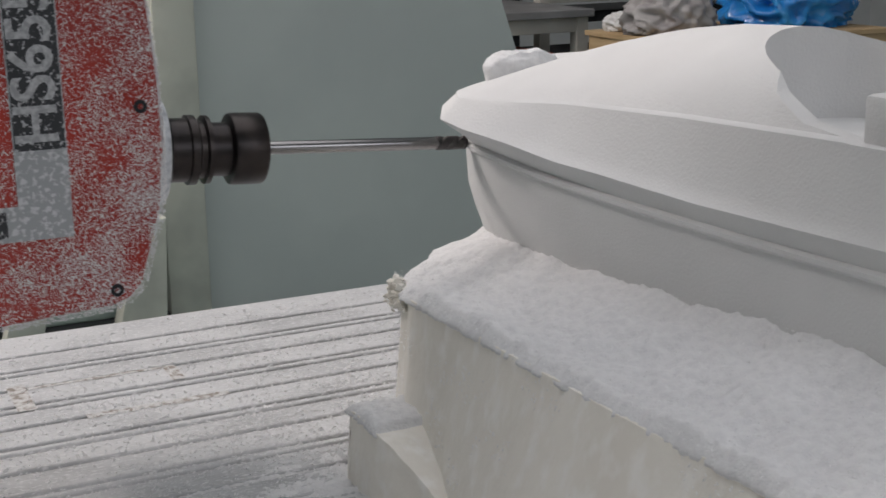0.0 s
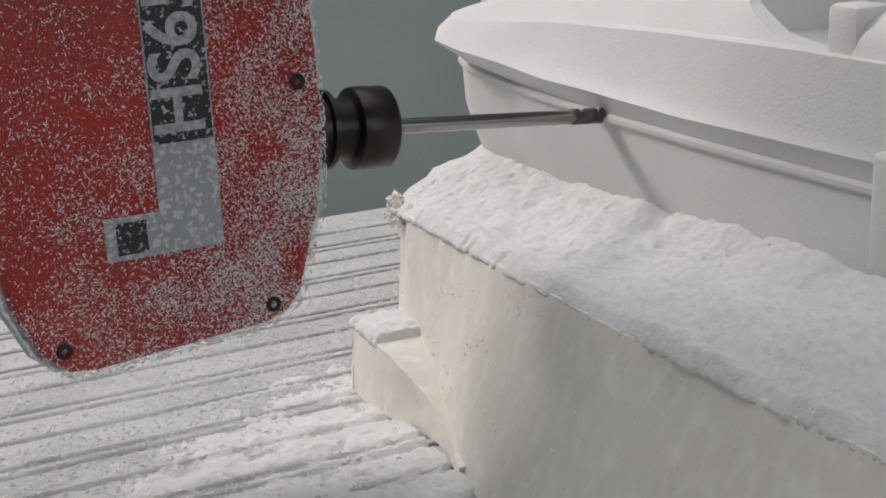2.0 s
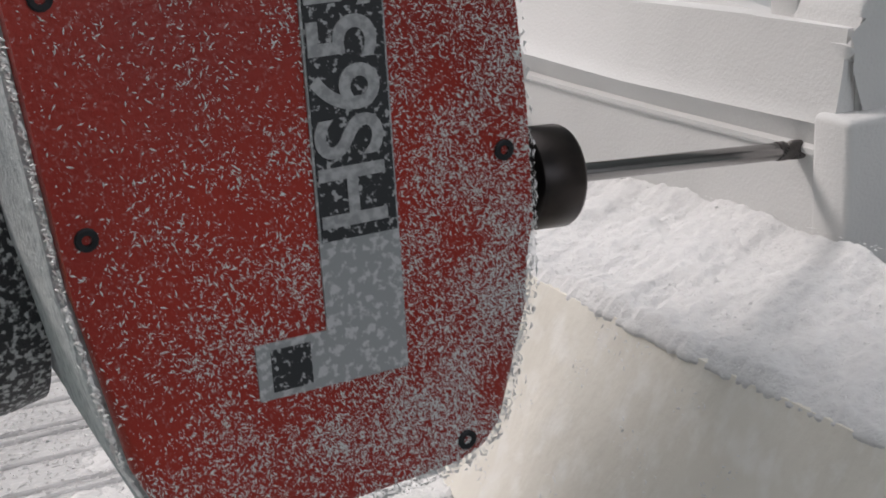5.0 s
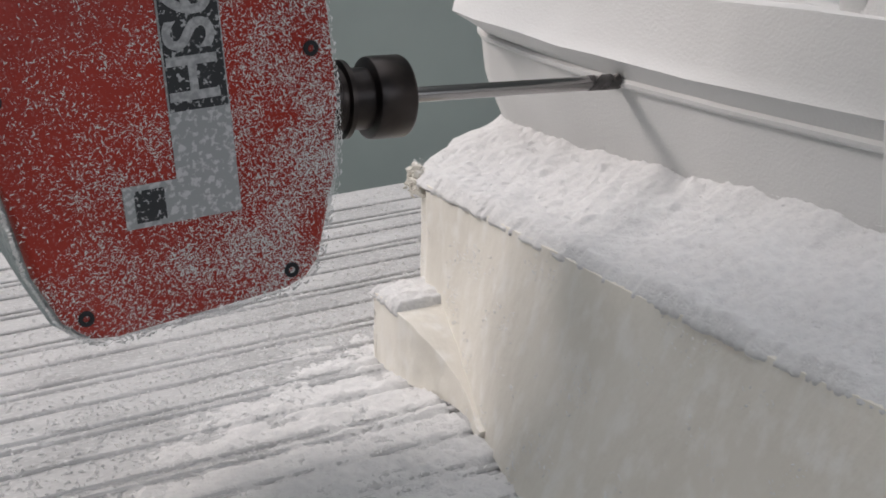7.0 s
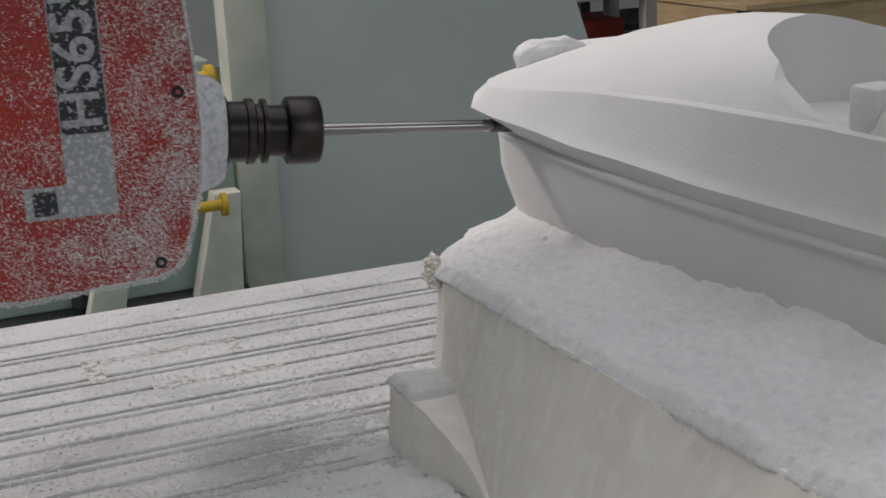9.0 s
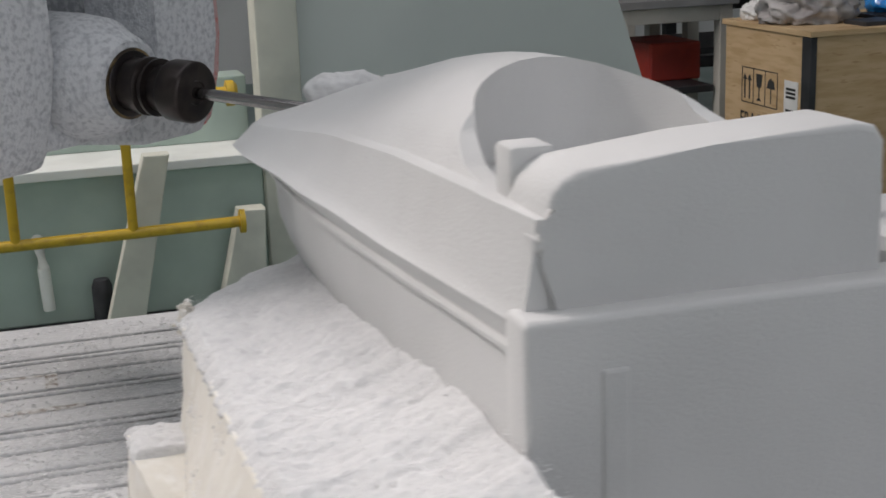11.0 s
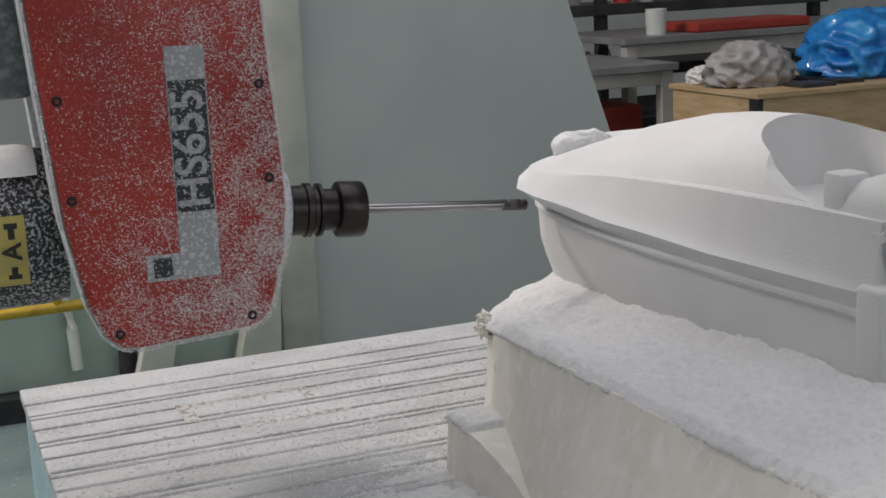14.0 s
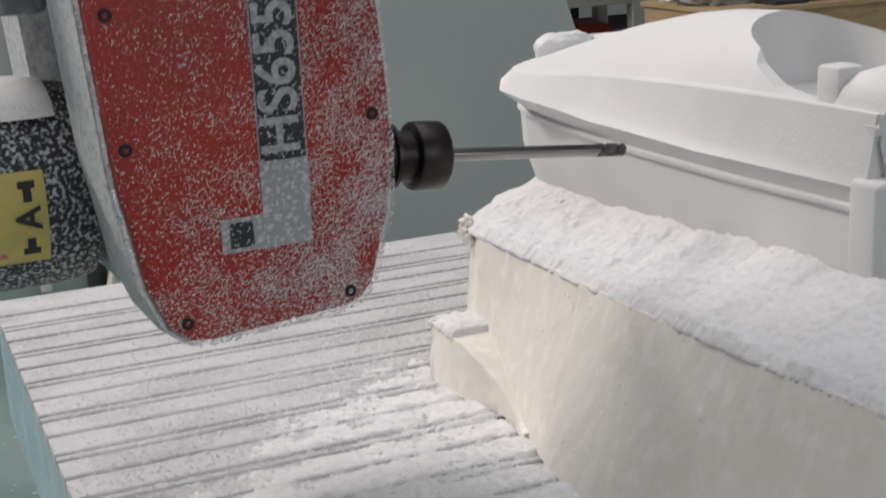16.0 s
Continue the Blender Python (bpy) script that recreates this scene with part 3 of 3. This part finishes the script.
bm = bmesh.new()
tri = [bm.verts.new(on_motor(x, a)) for x, a in ((-0.408, -29), (-0.376, -29), (-0.392, -13))]
bm.faces.new(tri)
part("warning_triangle", bm, PINK, sticker, "red warning triangle")
bm = bmesh.new()
tri = [bm.verts.new(on_motor(x, a, 0.0793)) for x, a in ((-0.4025, -27), (-0.3815, -27), (-0.392, -16.5))]
bm.faces.new(tri)
part("triangle_middle", bm, YELLOW_LABEL, sticker)
for x0, a0, x1, a1 in ((-0.366, -28, -0.354, -24), (-0.366, 9, -0.354, 13), (-0.363, -24, -0.357, -18), (-0.363, 2, -0.357, 9), (-0.418, 3, -0.385, 6), (-0.418, 9, -0.385, 12)):
    part("print_bar", curved_patch(x0, x1, a0, a1, 0.0791), INK, sticker)


def letters(text, size, mat, parent, m, label="", extrude=0.0003):
    cu = bpy.data.curves.new("writing", "FONT")
    cu.offset = 0.0006
    cu.body, cu.size, cu.extrude, cu.align_x, cu.align_y = text, size, extrude, "LEFT", "CENTER"
    tmp = new("writing", cu)
    me = bpy.data.meshes.new_from_object(tmp.evaluated_get(bpy.context.evaluated_depsgraph_get()))
    bpy.data.objects.remove(tmp)
    me.materials.clear()
    me.materials.append(mat)
    ob = new("writing", me)
    if parent is not None:
        ob.parent = parent
    ob.matrix_local = m
    if label:
        ob["label"] = label
    return ob


letters("A", 0.024, INK, motor, Matrix.Translation((-0.360, -0.0798, -0.017)) @ Matrix(((0, -1, 0, 0), (0, 0, -1, 0), (1, 0, 0, 0), (0, 0, 0, 1))), "black letter on the sticker")
# grey angle-shaped label with its writing, running up the cover
YL = CY - 0.0012
LX0, LX1 = -0.218, -0.183
part("label_plate", slab([(LX0, 0.196), (LX0, 0.022), (-0.218, 0.011), (-0.249, 0.011), (-0.249, -0.013), (LX1, -0.013), (LX1, 0.196)], YL, YL + 0.002), GREY_LABEL, cover, "grey angle-shaped label")
part("label_field", slab([(LX0 + 0.001, 0.166), (LX0 + 0.001, 0.048), (LX1 - 0.001, 0.048), (LX1 - 0.001, 0.166)], YL - 0.0006, YL), BLACK_LABEL, cover, "black field of the label")
letters("HS655", 0.040, LETTER, cover, Matrix.Translation((-0.2005, YL - 0.0009, 0.051)) @ Matrix(((0, -1, 0, 0), (0, 0, -1, 0), (1, 0, 0, 0), (0, 0, 0, 1))), "pale letters on the label")
part("label_print", slab([(-0.243, 0.008), (-0.243, -0.010), (-0.226, -0.010), (-0.226, 0.008)], YL - 0.0005, YL), BLACK_LABEL, cover)
for x, z in ((-0.132, 0.072), (-0.157, -0.055), (-0.278, -0.058), (-0.308, 0.067), (-0.312, 0.155), (-0.135, 0.158)):
    part("screw", lathe([(-0.0012, 0.0046), (0.0006, 0.0046), (0.001, 0.0038), (0.001, 0.002), (-0.001, 0.002)], 14, Matrix.Translation((x, CY - 0.0004, z)) @ pose(0, 0, 0, 0, 0, -90)), SCREW, cover, "dark recessed screw")

# loose chips sticking to the red cover and the arm
def chips(name, n, place, size, parent, label, seed):
    rnd = random.Random(seed)
    verts, faces = [], []
    for _ in range(n):
        c, nrm = place(rnd)
        if c is None:
            continue
        c, nrm = Vector(c), Vector(nrm)
        a = Vector((rnd.gauss(0, 1), rnd.gauss(0, 1), rnd.gauss(0, 1))).cross(nrm).normalized()
        b = nrm.cross(a)
        s = size * rnd.uniform(0.35, 1.0) ** 1.5
        l = s * rnd.uniform(1.0, 2.6)
        h = s * rnd.uniform(0.5, 1.0)
        i = len(verts)
        verts += [c - a * l, c + b * s * 0.6, c + a * l, c - b * s * 0.6, c + nrm * h + a * l * rnd.uniform(-0.4, 0.4)]
        faces += [(i, i + 1, i + 4), (i + 1, i + 2, i + 4), (i + 2, i + 3, i + 4), (i + 3, i, i + 4)]
    me = bpy.data.meshes.new(name)
    me.from_pydata([tuple(v) for v in verts], [], faces)
    me.materials.append(CHIP)
    ob = new(name, me)
    if parent is not None:
        ob.parent = parent
    ob["label"] = label
    return tagged(ob, kind="stuff")


def inside(x, z, outline):
    hit = False
    for (x1, z1), (x2, z2) in zip(outline, outline[1:] + outline[:1]):
        if (z1 > z) != (z2 > z) and x < (x2 - x1) * (z - z1) / (z2 - z1) + x1:
            hit = not hit
    return hit


def on_cover(rnd):
    x, z = rnd.uniform(-0.33, -0.118), rnd.uniform(-0.074, 0.34)
    near = (x + 0.33) / 0.21 * 0.80 + max(0, 0.11 - z) * 2.4
    clump = 0.55 + 0.7 * noise.noise(Vector((x * 40, 3, z * 40)))
    if not inside(x, z, PLATE) or rnd.random() > (0.035 + 0.965 * near ** 1.8) * clump:
        return None, None
    return (x, CY - 0.0004, z), (0, -1, 0)


def on_rim(rnd):
    i = rnd.randrange(len(PLATE) - 1)
    (xa, za), (xb, zb) = PLATE[i], PLATE[i + 1]
    f = rnd.random()
    if rnd.random() > math.hypot(xb - xa, zb - za) / 0.12:
        return None, None
    out = Vector((zb - za, 0, xa - xb)).normalized()
    c = Vector((xa + f * (xb - xa), CY + rnd.uniform(0.0, 0.03), za + f * (zb - za))) - out * 0.001 * rnd.random()
    if out.dot(Vector((c.x + 0.23, 0, c.z - 0.2))) < 0:
        out = -out
    return c + out * 0.003, (out + Vector((0, -0.6, 0))).normalized()


chips("dust_coat", 100000, on_cover, 0.00078, head, "white foam chips stuck to the red cover", 11)
chips("fine_dust", 150000, on_cover, 0.00045, head, "fine white dust on the red cover", 12)
chips("rim_dust", 16000, on_rim, 0.0013, head, "white foam fuzz along the cover's rim", 13)


def on_table(rnd):
    x, yv = rnd.uniform(TX0, 0.35), rnd.uniform(-0.75, 0.47)
    if min(abs(yv - v) for v in slots) < 0.003:
        return None, None
    d = max(0.03, 1.0 - abs(x + 0.12) / 0.55) * (0.35 + 0.65 * max(0, min(1, (0.35 - yv) / 0.35)))
    if rnd.random() > d * (0.6 + 0.8 * noise.noise(Vector((x * 12, yv * 12, 0)))):
        return None, None
    return (x, yv, 0.0005), (0, 0, 1)


tagged(chips("foam_chips", 150000, on_table, 0.0017, None, "white foam chips strewn over the slotted table", 5), "", "foam chips")


def on_ledge(rnd):
    x, yv = rnd.uniform(-0.09, 0.06), rnd.uniform(-0.65, -0.01)
    if x < lerp(TOP_X, yv) - 0.002:
        return None, None
    return (x, yv, ledge_top(x, yv) + 0.006), (0, 0, 1)


tagged(chips("foam_chips", 5000, on_ledge, 0.0010, None, "white foam chips on the dusty block top", 6), "", "foam chips")


def on_face(rnd):
    yv, w = rnd.uniform(-0.65, -0.02), rnd.random()
    if noise.noise(Vector((yv * 25, w * 6, 0))) < 0.15:
        return None, None
    if yv > -0.24 and w * 0.152 < low_top(yv):
        return (low_front(yv, w * 0.152 / low_top(yv)) - 0.0005, min(yv, -0.08), 0.152 * w), (-0.95, 0, 0.3)
    return (main_front(yv, w) - 0.0005, min(yv, -0.04), 0.152 * w), (-0.95, 0, 0.3)


tagged(chips("foam_chips", 5200, on_face, 0.0010, None, "cream foam burrs on the cut block face", 7), "", "foam chips")

# the spindle tilts in the fork: its parts hang on the nose, whose zero point is the tilting axis
for o in head.children_recursive:
    name = o.name.split(".")[0]
    if name in ("nose", "tool_holder", "bearing_ring", "collet_nut", "shank", "cutter"):
        o.data.transform(Matrix.Translation((0.225 + (0.003 if name not in ("shank", "cutter") else 0.0085), 0, 0)))
        if name != "nose":
            o.parent = nose
    else:
        o.data.transform(o.matrix_basis)
        o.matrix_basis = Matrix()
        if motor not in (o, o.parent, o.parent.parent):
            o.data.transform(Matrix.Translation((0, 0.004, -0.0195)))
    o.data.transform(Matrix.Diagonal((HEAD_SIZE, HEAD_SIZE, HEAD_SIZE, 1)))

# dust drifts on the table beside the block
bm = bmesh.new()
nu, nv = 130, 330
gaps = slots
g = []
for j in range(nv + 1):
    yv = -0.80 + 0.94 * j / nv
    groove = max(math.exp(-((yv - s) / 0.0045) ** 2) for s in gaps)
    row = []
    for i in range(nu + 1):
        x = -0.515 + 0.39 * i / nu
        share = step(x + 0.9 * (-yv), -0.55, -0.02) * step(-yv, -0.14, 0.08)
        h = -0.005 + share * (0.0068 + 0.0030 * fbm((x, yv, 2), 34, 4) + 0.0026 * fbm((x, yv, 7), 150, 2) - 0.0075 * groove * (0.75 + 0.6 * noise.noise(Vector((x * 20, yv * 20, 4)))))
        row.append(bm.verts.new((x, yv, h)))
    g.append(row)
for j in range(nv):
    for i in range(nu):
        bm.faces.new((g[j][i], g[j][i + 1], g[j + 1][i + 1], g[j + 1][i]))
tagged(part("foam_dust", bm, DUST, None, "", "all"), "white foam dust drifted over the table slots", "foam dust", kind="stuff")

# ---------------------------------------------------------------- gantry and hall furniture behind
gantry = thing("gantry_column", "grey-green machine column with slanting edge and cream post", "machine column")
part("panel", slab([(0.60, GROUND_Z), (1.99, GROUND_Z), (1.76, -0.10), (1.66, 0.20), (1.49, 0.70), (1.2, 1.9), (0.60, 1.9)], 2.98, 3.05, 0.004), PANEL, gantry, "large grey-green steel panel")
part("post", box((0.47, 2.90, GROUND_Z), (0.602, 3.02, 1.9), 0.012), CREAM, gantry, "cream painted corner post", True)
part("brace", slab([(0.10, -0.20), (0.175, -0.20), (0.04, -0.80), (-0.075, -0.80)], 2.74, 2.80, 0.004), CREAM, gantry, "slanting cream brace")
part("brace", slab([(0.37, -0.40), (0.45, -0.40), (0.43, -0.80), (0.27, -0.80)], 2.80, 2.88, 0.004), CREAM, gantry, "slanting cream brace")
beam = thing("machine_beam", "pale green machine beam with white top ledge", "machine beam")
part("face", box((-3.2, 2.93, -0.72), (0.47, 3.10, -0.275), 0.006), BEAM, beam)
part("ledge", box((-3.2, 2.88, -0.275), (0.47, 3.20, -0.245), 0.004), WHITE_PAINT, beam, "white top ledge")
part("rear_face", box((-3.2, 3.15, -0.245), (0.47, 3.3, -0.04), 0.004), BEAM, beam)
part("rear_ledge", box((-3.2, 3.02, -0.12), (-0.30, 3.16, -0.095), 0.004), WHITE_PAINT, beam)
part("guide", box((-3.2, 3.05, -0.185), (-0.45, 3.14, -0.155), 0.004), BLACK, beam, "black guide rail")
# the gap under the beam is shade only, drawn as a black box
part("foot", box((-3.2, 2.86, GROUND_Z), (0.47, 3.05, -0.72), 0.004), BLACK, beam, "black box standing in for the shade in the gap below the beam")
part("cable_pipe", tube([(-0.20, 2.88, -0.66), (-0.205, 2.88, -0.53), (-0.21, 2.885, -0.47), (-0.215, 2.93, -0.455)], 0.018), WHITE_PAINT, beam, "white bent pipe", True)
part("plug", lathe([(0, 0.03), (0.10, 0.03), (0.12, 0.022)], 20, Matrix.Translation((-0.045, 2.87, -0.70)) @ pose(0, 0, 0, 0, -90, 0)), BLACK, beam, "black rubber plug", True)
rail = thing("guard_rail", "yellow painted tubular guard rail fixed to the machine", "guard rail")
part("lower_tube", tube([(0.345, 2.6, -0.385), (0.0, 2.6, -0.389), (-0.50, 2.6, -0.392), (-0.58, 2.6, -0.395), (-0.615, 2.6, -0.42), (-0.62, 2.6, -0.45)], 0.016), YELLOW, rail, "", True)
part("flange", lathe([(0, 0.034), (0.014, 0.034)], 24, Matrix.Translation((0.342, 2.6, -0.385))), YELLOW, rail)
for x in (-0.268, 0.046):
    part("upright", tube([(x, 2.6, -0.388), (x, 2.6, -0.08)], 0.014), YELLOW, rail, "", True)
part("upper_tube", tube([(0.345, 2.6, -0.02), (-0.40, 2.6, -0.01), (-0.56, 2.6, 0.0), (-0.60, 2.57, -0.02), (-0.625, 2.55, -0.10), (-0.645, 2.5, -0.35), (-0.655, 2.48, -0.56)], 0.019), YELLOW, rail, "", True)
part("knob", lathe([(0, 0.036), (0.02, 0.036), (0.03, 0.025)], 24, Matrix.Translation((0.33, 2.6, -0.02))), YELLOW, rail)
teal = thing("teal_cabinet", "low teal cabinet with grey top behind the beam", "cabinet")
part("body", box((-3.0, 3.9, GROUND_Z), (-0.55, 4.4, 0.10), 0.006), TEAL, teal)
part("top", box((-3.02, 3.86, 0.10), (-0.53, 4.42, 0.19), 0.006), DESK_TOP, teal)
tan = part("cardboard_box", box((-0.85, 3.95, 0.1905), (-0.55, 4.3, 0.37), 0.01), WOOD)
tagged(tan, "plain tan cardboard box standing on the teal cabinet", "box")


def desk(x0, x1, y0, y1, top, label, name="workbench", shelf=None):
    d = thing(name, label, "workbench")
    part("tabletop", box((x0, y0, top - 0.035), (x1, y1, top), 0.004), DESK_TOP, d)
    for x in (x0 + 0.05, x1 - 0.05):
        for yv in (y0 + 0.05, y1 - 0.05):
            part("leg", box((x - 0.03, yv - 0.03, GROUND_Z), (x + 0.03, yv + 0.03, top - 0.035), 0.004), DESK_LEG, d)
    part("apron", box((x0 + 0.05, y0 + 0.03, top - 0.10), (x1 - 0.05, y0 + 0.06, top - 0.036), 0.003), DESK_LEG, d)
    if shelf:
        part("shelf", box((x0 + 0.09, y0 + 0.05, shelf - 0.03), (x1 - 0.09, y1 - 0.1, shelf), 0.003), DARK_METAL, d)
    return d


desk(2.16, 2.75, 4.1, 4.9, 0.03, "beige steel workbench with grey top", shelf=-0.35)
desk(2.75, 4.6, 4.6, 5.4, 0.12, "long dark workbench with tools on it", shelf=-0.25)
rack = thing("dark_rack", "black steel rack with shelves full of small parts", "rack")
for z in (-0.45, -0.15, 0.20):
    part("shelf", box((1.75, 5.4, z), (4.6, 5.9, z + 0.06), 0.004), DARK_METAL, rack)
for x in (1.78, 3.1, 4.55):
    part("upright", box((x - 0.03, 5.45, GROUND_Z), (x + 0.03, 5.51, 0.75), 0.003), DARK_METAL, rack)
rnd = random.Random(9)
for i in range(34):
    x = rnd.uniform(1.85, 4.5)
    zb, yb = rnd.choice(((0.26, 5.6), (0.26, 5.5), (-0.09, 5.6), (-0.39, 5.55)))
    r = rnd.uniform(0.02, 0.06)
    h = rnd.uniform(0.06, 0.18)
    mat = rnd.choice((WHITE_PAINT, RED_PLASTIC, DARK_METAL, DESK_LEG, GREY_CLOTH, WHITE_PAINT))
    bm = lathe([(0, r), (h * 0.75, r), (h * 0.85, r * 0.6), (h, r * 0.55)], 14, Matrix.Translation((x, yb, zb)) @ pose(0, 0, 0, 0, -90, 0))
    tagged(part("small_bottle", bm, mat, None, "", True), "small bottle or tin standing on the rack shelf", "bottle", "bottles on the rack")
tray = part("red_tray", box((3.2, 4.65, 0.1205), (3.9, 5.0, 0.17), 0.01), RED_PLASTIC)
tagged(tray, "red plastic tray on the long workbench", "tray")
mug = part("white_mug", lathe([(0, 0.05), (0.13, 0.055), (0.13, 0.048), (0.02, 0.045)], 20, Matrix.Translation((3.02, 4.75, 0.12)) @ pose(0, 0, 0, 0, -90, 0)), WHITE_PAINT, None, "", True)
tagged(mug, "white mug standing on the long workbench", "mug")
redbox = part("red_box", box((2.45, 4.35, -0.3495), (2.70, 4.7, -0.18), 0.01), RED_PLASTIC)
tagged(redbox, "red plastic box on the workbench shelf", "box")

# plywood crate with stencilled marks
crate = thing("plywood_crate", "plywood shipping crate with black stencilled handling marks", "crate")
CX0, CX1, CYF, CYB, CZT = 2.13, 2.50, 3.10, 4.12, -0.03
part("front_panel", box((CX0, CYF, GROUND_Z), (CX1 - 0.03, CYF + 0.02, CZT - 0.015), 0.002), WOOD, crate)
part("side_panel", box((CX1 - 0.02, CYF + 0.02, GROUND_Z), (CX1, CYB, CZT - 0.015), 0.002), WOOD, crate)
part("back_panel", box((CX0, CYB - 0.02, GROUND_Z), (CX1 - 0.03, CYB, CZT - 0.015), 0.002), WOOD, crate)
part("left_panel", box((CX0, CYF + 0.021, GROUND_Z), (CX0 + 0.02, CYB - 0.021, CZT - 0.015), 0.002), WOOD, crate)
part("lid", box((CX0 - 0.01, CYF - 0.01, CZT - 0.015), (CX1 + 0.008, CYB + 0.01, CZT + 0.006), 0.002), WOOD, crate, "plywood lid")
part("corner_strip", box((CX1 - 0.03, CYF - 0.006, GROUND_Z), (CX1 + 0.006, CYF + 0.02, CZT - 0.016), 0.002), DARK_METAL, crate, "dark steel corner strip")
letters("FRAGILE", 0.066, INK, crate, pose(2.205, CYF - 0.0012, -0.405, 90, 0, 0) @ Matrix.Diagonal((0.62, 1.35, 1, 1)), "black stencilled word")
bm = bmesh.new()
for a, b in (((2.21, -0.20), (2.37, -0.196)), ((2.21, -0.335), (2.37, -0.331))):
    box((a[0], CYF - 0.001, a[1]), (b[0], CYF - 0.0002, b[1]), bm=bm)
for x in (2.21, 2.262, 2.314, 2.367):
    box((x, CYF - 0.001, -0.335), (x + 0.003, CYF - 0.0002, -0.196), bm=bm)
part("stencil_frame", bm, INK, crate)
part("stencil_glass", slab([(2.275, -0.215), (2.303, -0.215), (2.299, -0.262), (2.291, -0.270), (2.291, -0.305), (2.300, -0.318), (2.278, -0.318), (2.287, -0.305), (2.287, -0.270), (2.279, -0.262)], CYF - 0.001, CYF - 0.0002), INK, crate)
part("stencil_umbrella", slab([(2.322, -0.262), (2.330, -0.232), (2.341, -0.222), (2.352, -0.232), (2.360, -0.262), (2.343, -0.262), (2.343, -0.318), (2.339, -0.318), (2.339, -0.262)], CYF - 0.001, CYF - 0.0002), INK, crate)
for x in (2.222, 2.243):
    part("stencil_arrow", slab([(x, -0.318), (x, -0.245), (x - 0.007, -0.245), (x + 0.003, -0.222), (x + 0.013, -0.245), (x + 0.006, -0.245), (x + 0.006, -0.318)], CYF - 0.001, CYF - 0.0002), INK, crate)
ticket = part("ticket", box((2.40, CYF - 0.003, -0.60), (2.455, CYF - 0.0005, -0.215)), PAPER, crate, "white delivery ticket")
for z in (-0.25, -0.265, -0.28, -0.33, -0.35, -0.42, -0.435, -0.45, -0.50, -0.56, -0.575):
    part("print_bar", box((2.408, CYF - 0.0042, z), (2.447, CYF - 0.0031, z + 0.009)), INK, ticket)


# the crate was laid out facing south: turn its marked side to the west
turn = Matrix(((0, 1, 0, -0.62), (-1.676, 0, 0, 7.29), (0, 0, 1, 0), (0, 0, 0, 1)))
for o in crate.children_recursive:
    o.data.transform(turn @ o.matrix_basis)
    o.matrix_basis = Matrix()


# crumpled sheet and blue bag on the crate
def crumple(name, c, size, mat, label, category, seed, peak=1.0):
    bm = bmesh.new()
    bmesh.ops.create_icosphere(bm, subdivisions=5, radius=1.0)
    for v in bm.verts:
        d = v.co.copy()
        ridge = 1 - abs(noise.noise(d * 2.6 + Vector((seed, 0, 0)))) * 1.5
        fine = 1 - abs(noise.noise(d * 6.5 + Vector((0, seed, 0)))) * 1.2
        r = 0.62 + 0.34 * ridge + 0.12 * fine
        v.co = Vector((c[0] + d.x * size[0] * r, c[1] + d.y * size[1] * r, max(c[2], c[2] + size[2] * (0.35 + d.z * 0.75 * r) * peak)))
    return tagged(part(name, bm, mat, None, "", "all"), label, category)


crumple("plastic_sheet", (2.66, 3.42, CZT + 0.006), (0.20, 0.16, 0.17), GREY_CLOTH, "crumpled grey plastic sheet lying on the crate", "plastic sheet", 2)
crumple("paper_scrap", (2.58, 3.62, CZT + 0.006), (0.08, 0.09, 0.07), PAPER, "crumpled white paper scrap on the crate", "paper", 6)
crumple("plastic_bag", (3.25, 3.42, CZT + 0.006), (0.30, 0.24, 0.26), BLUE_BAG, "shiny blue plastic bag lying on the crate", "plastic bag", 12)
for x, yv, w in ((2.72, 3.13, 0.16), (2.92, 3.17, 0.13), (2.90, 3.34, 0.10)):
    t = part("steel_plate", box((x, yv, CZT + 0.006), (x + w, yv + 0.14, CZT + 0.022), 0.002), DARK_METAL)
    tagged(t, "flat dark steel plate lying on the crate", "steel plate", "plates on the crate")


# ---------------------------------------------------------------- movement
def motions():
    walk(head, [(t, pose(x, y_, z, 0, 0, a)) for t, x, y_, z, a, b in HEAD])
    walk(nose, [(t, pose(-0.225 * HEAD_SIZE, 0, 0, 0, b, 0)) for t, x, y_, z, a, b in HEAD])


motions()
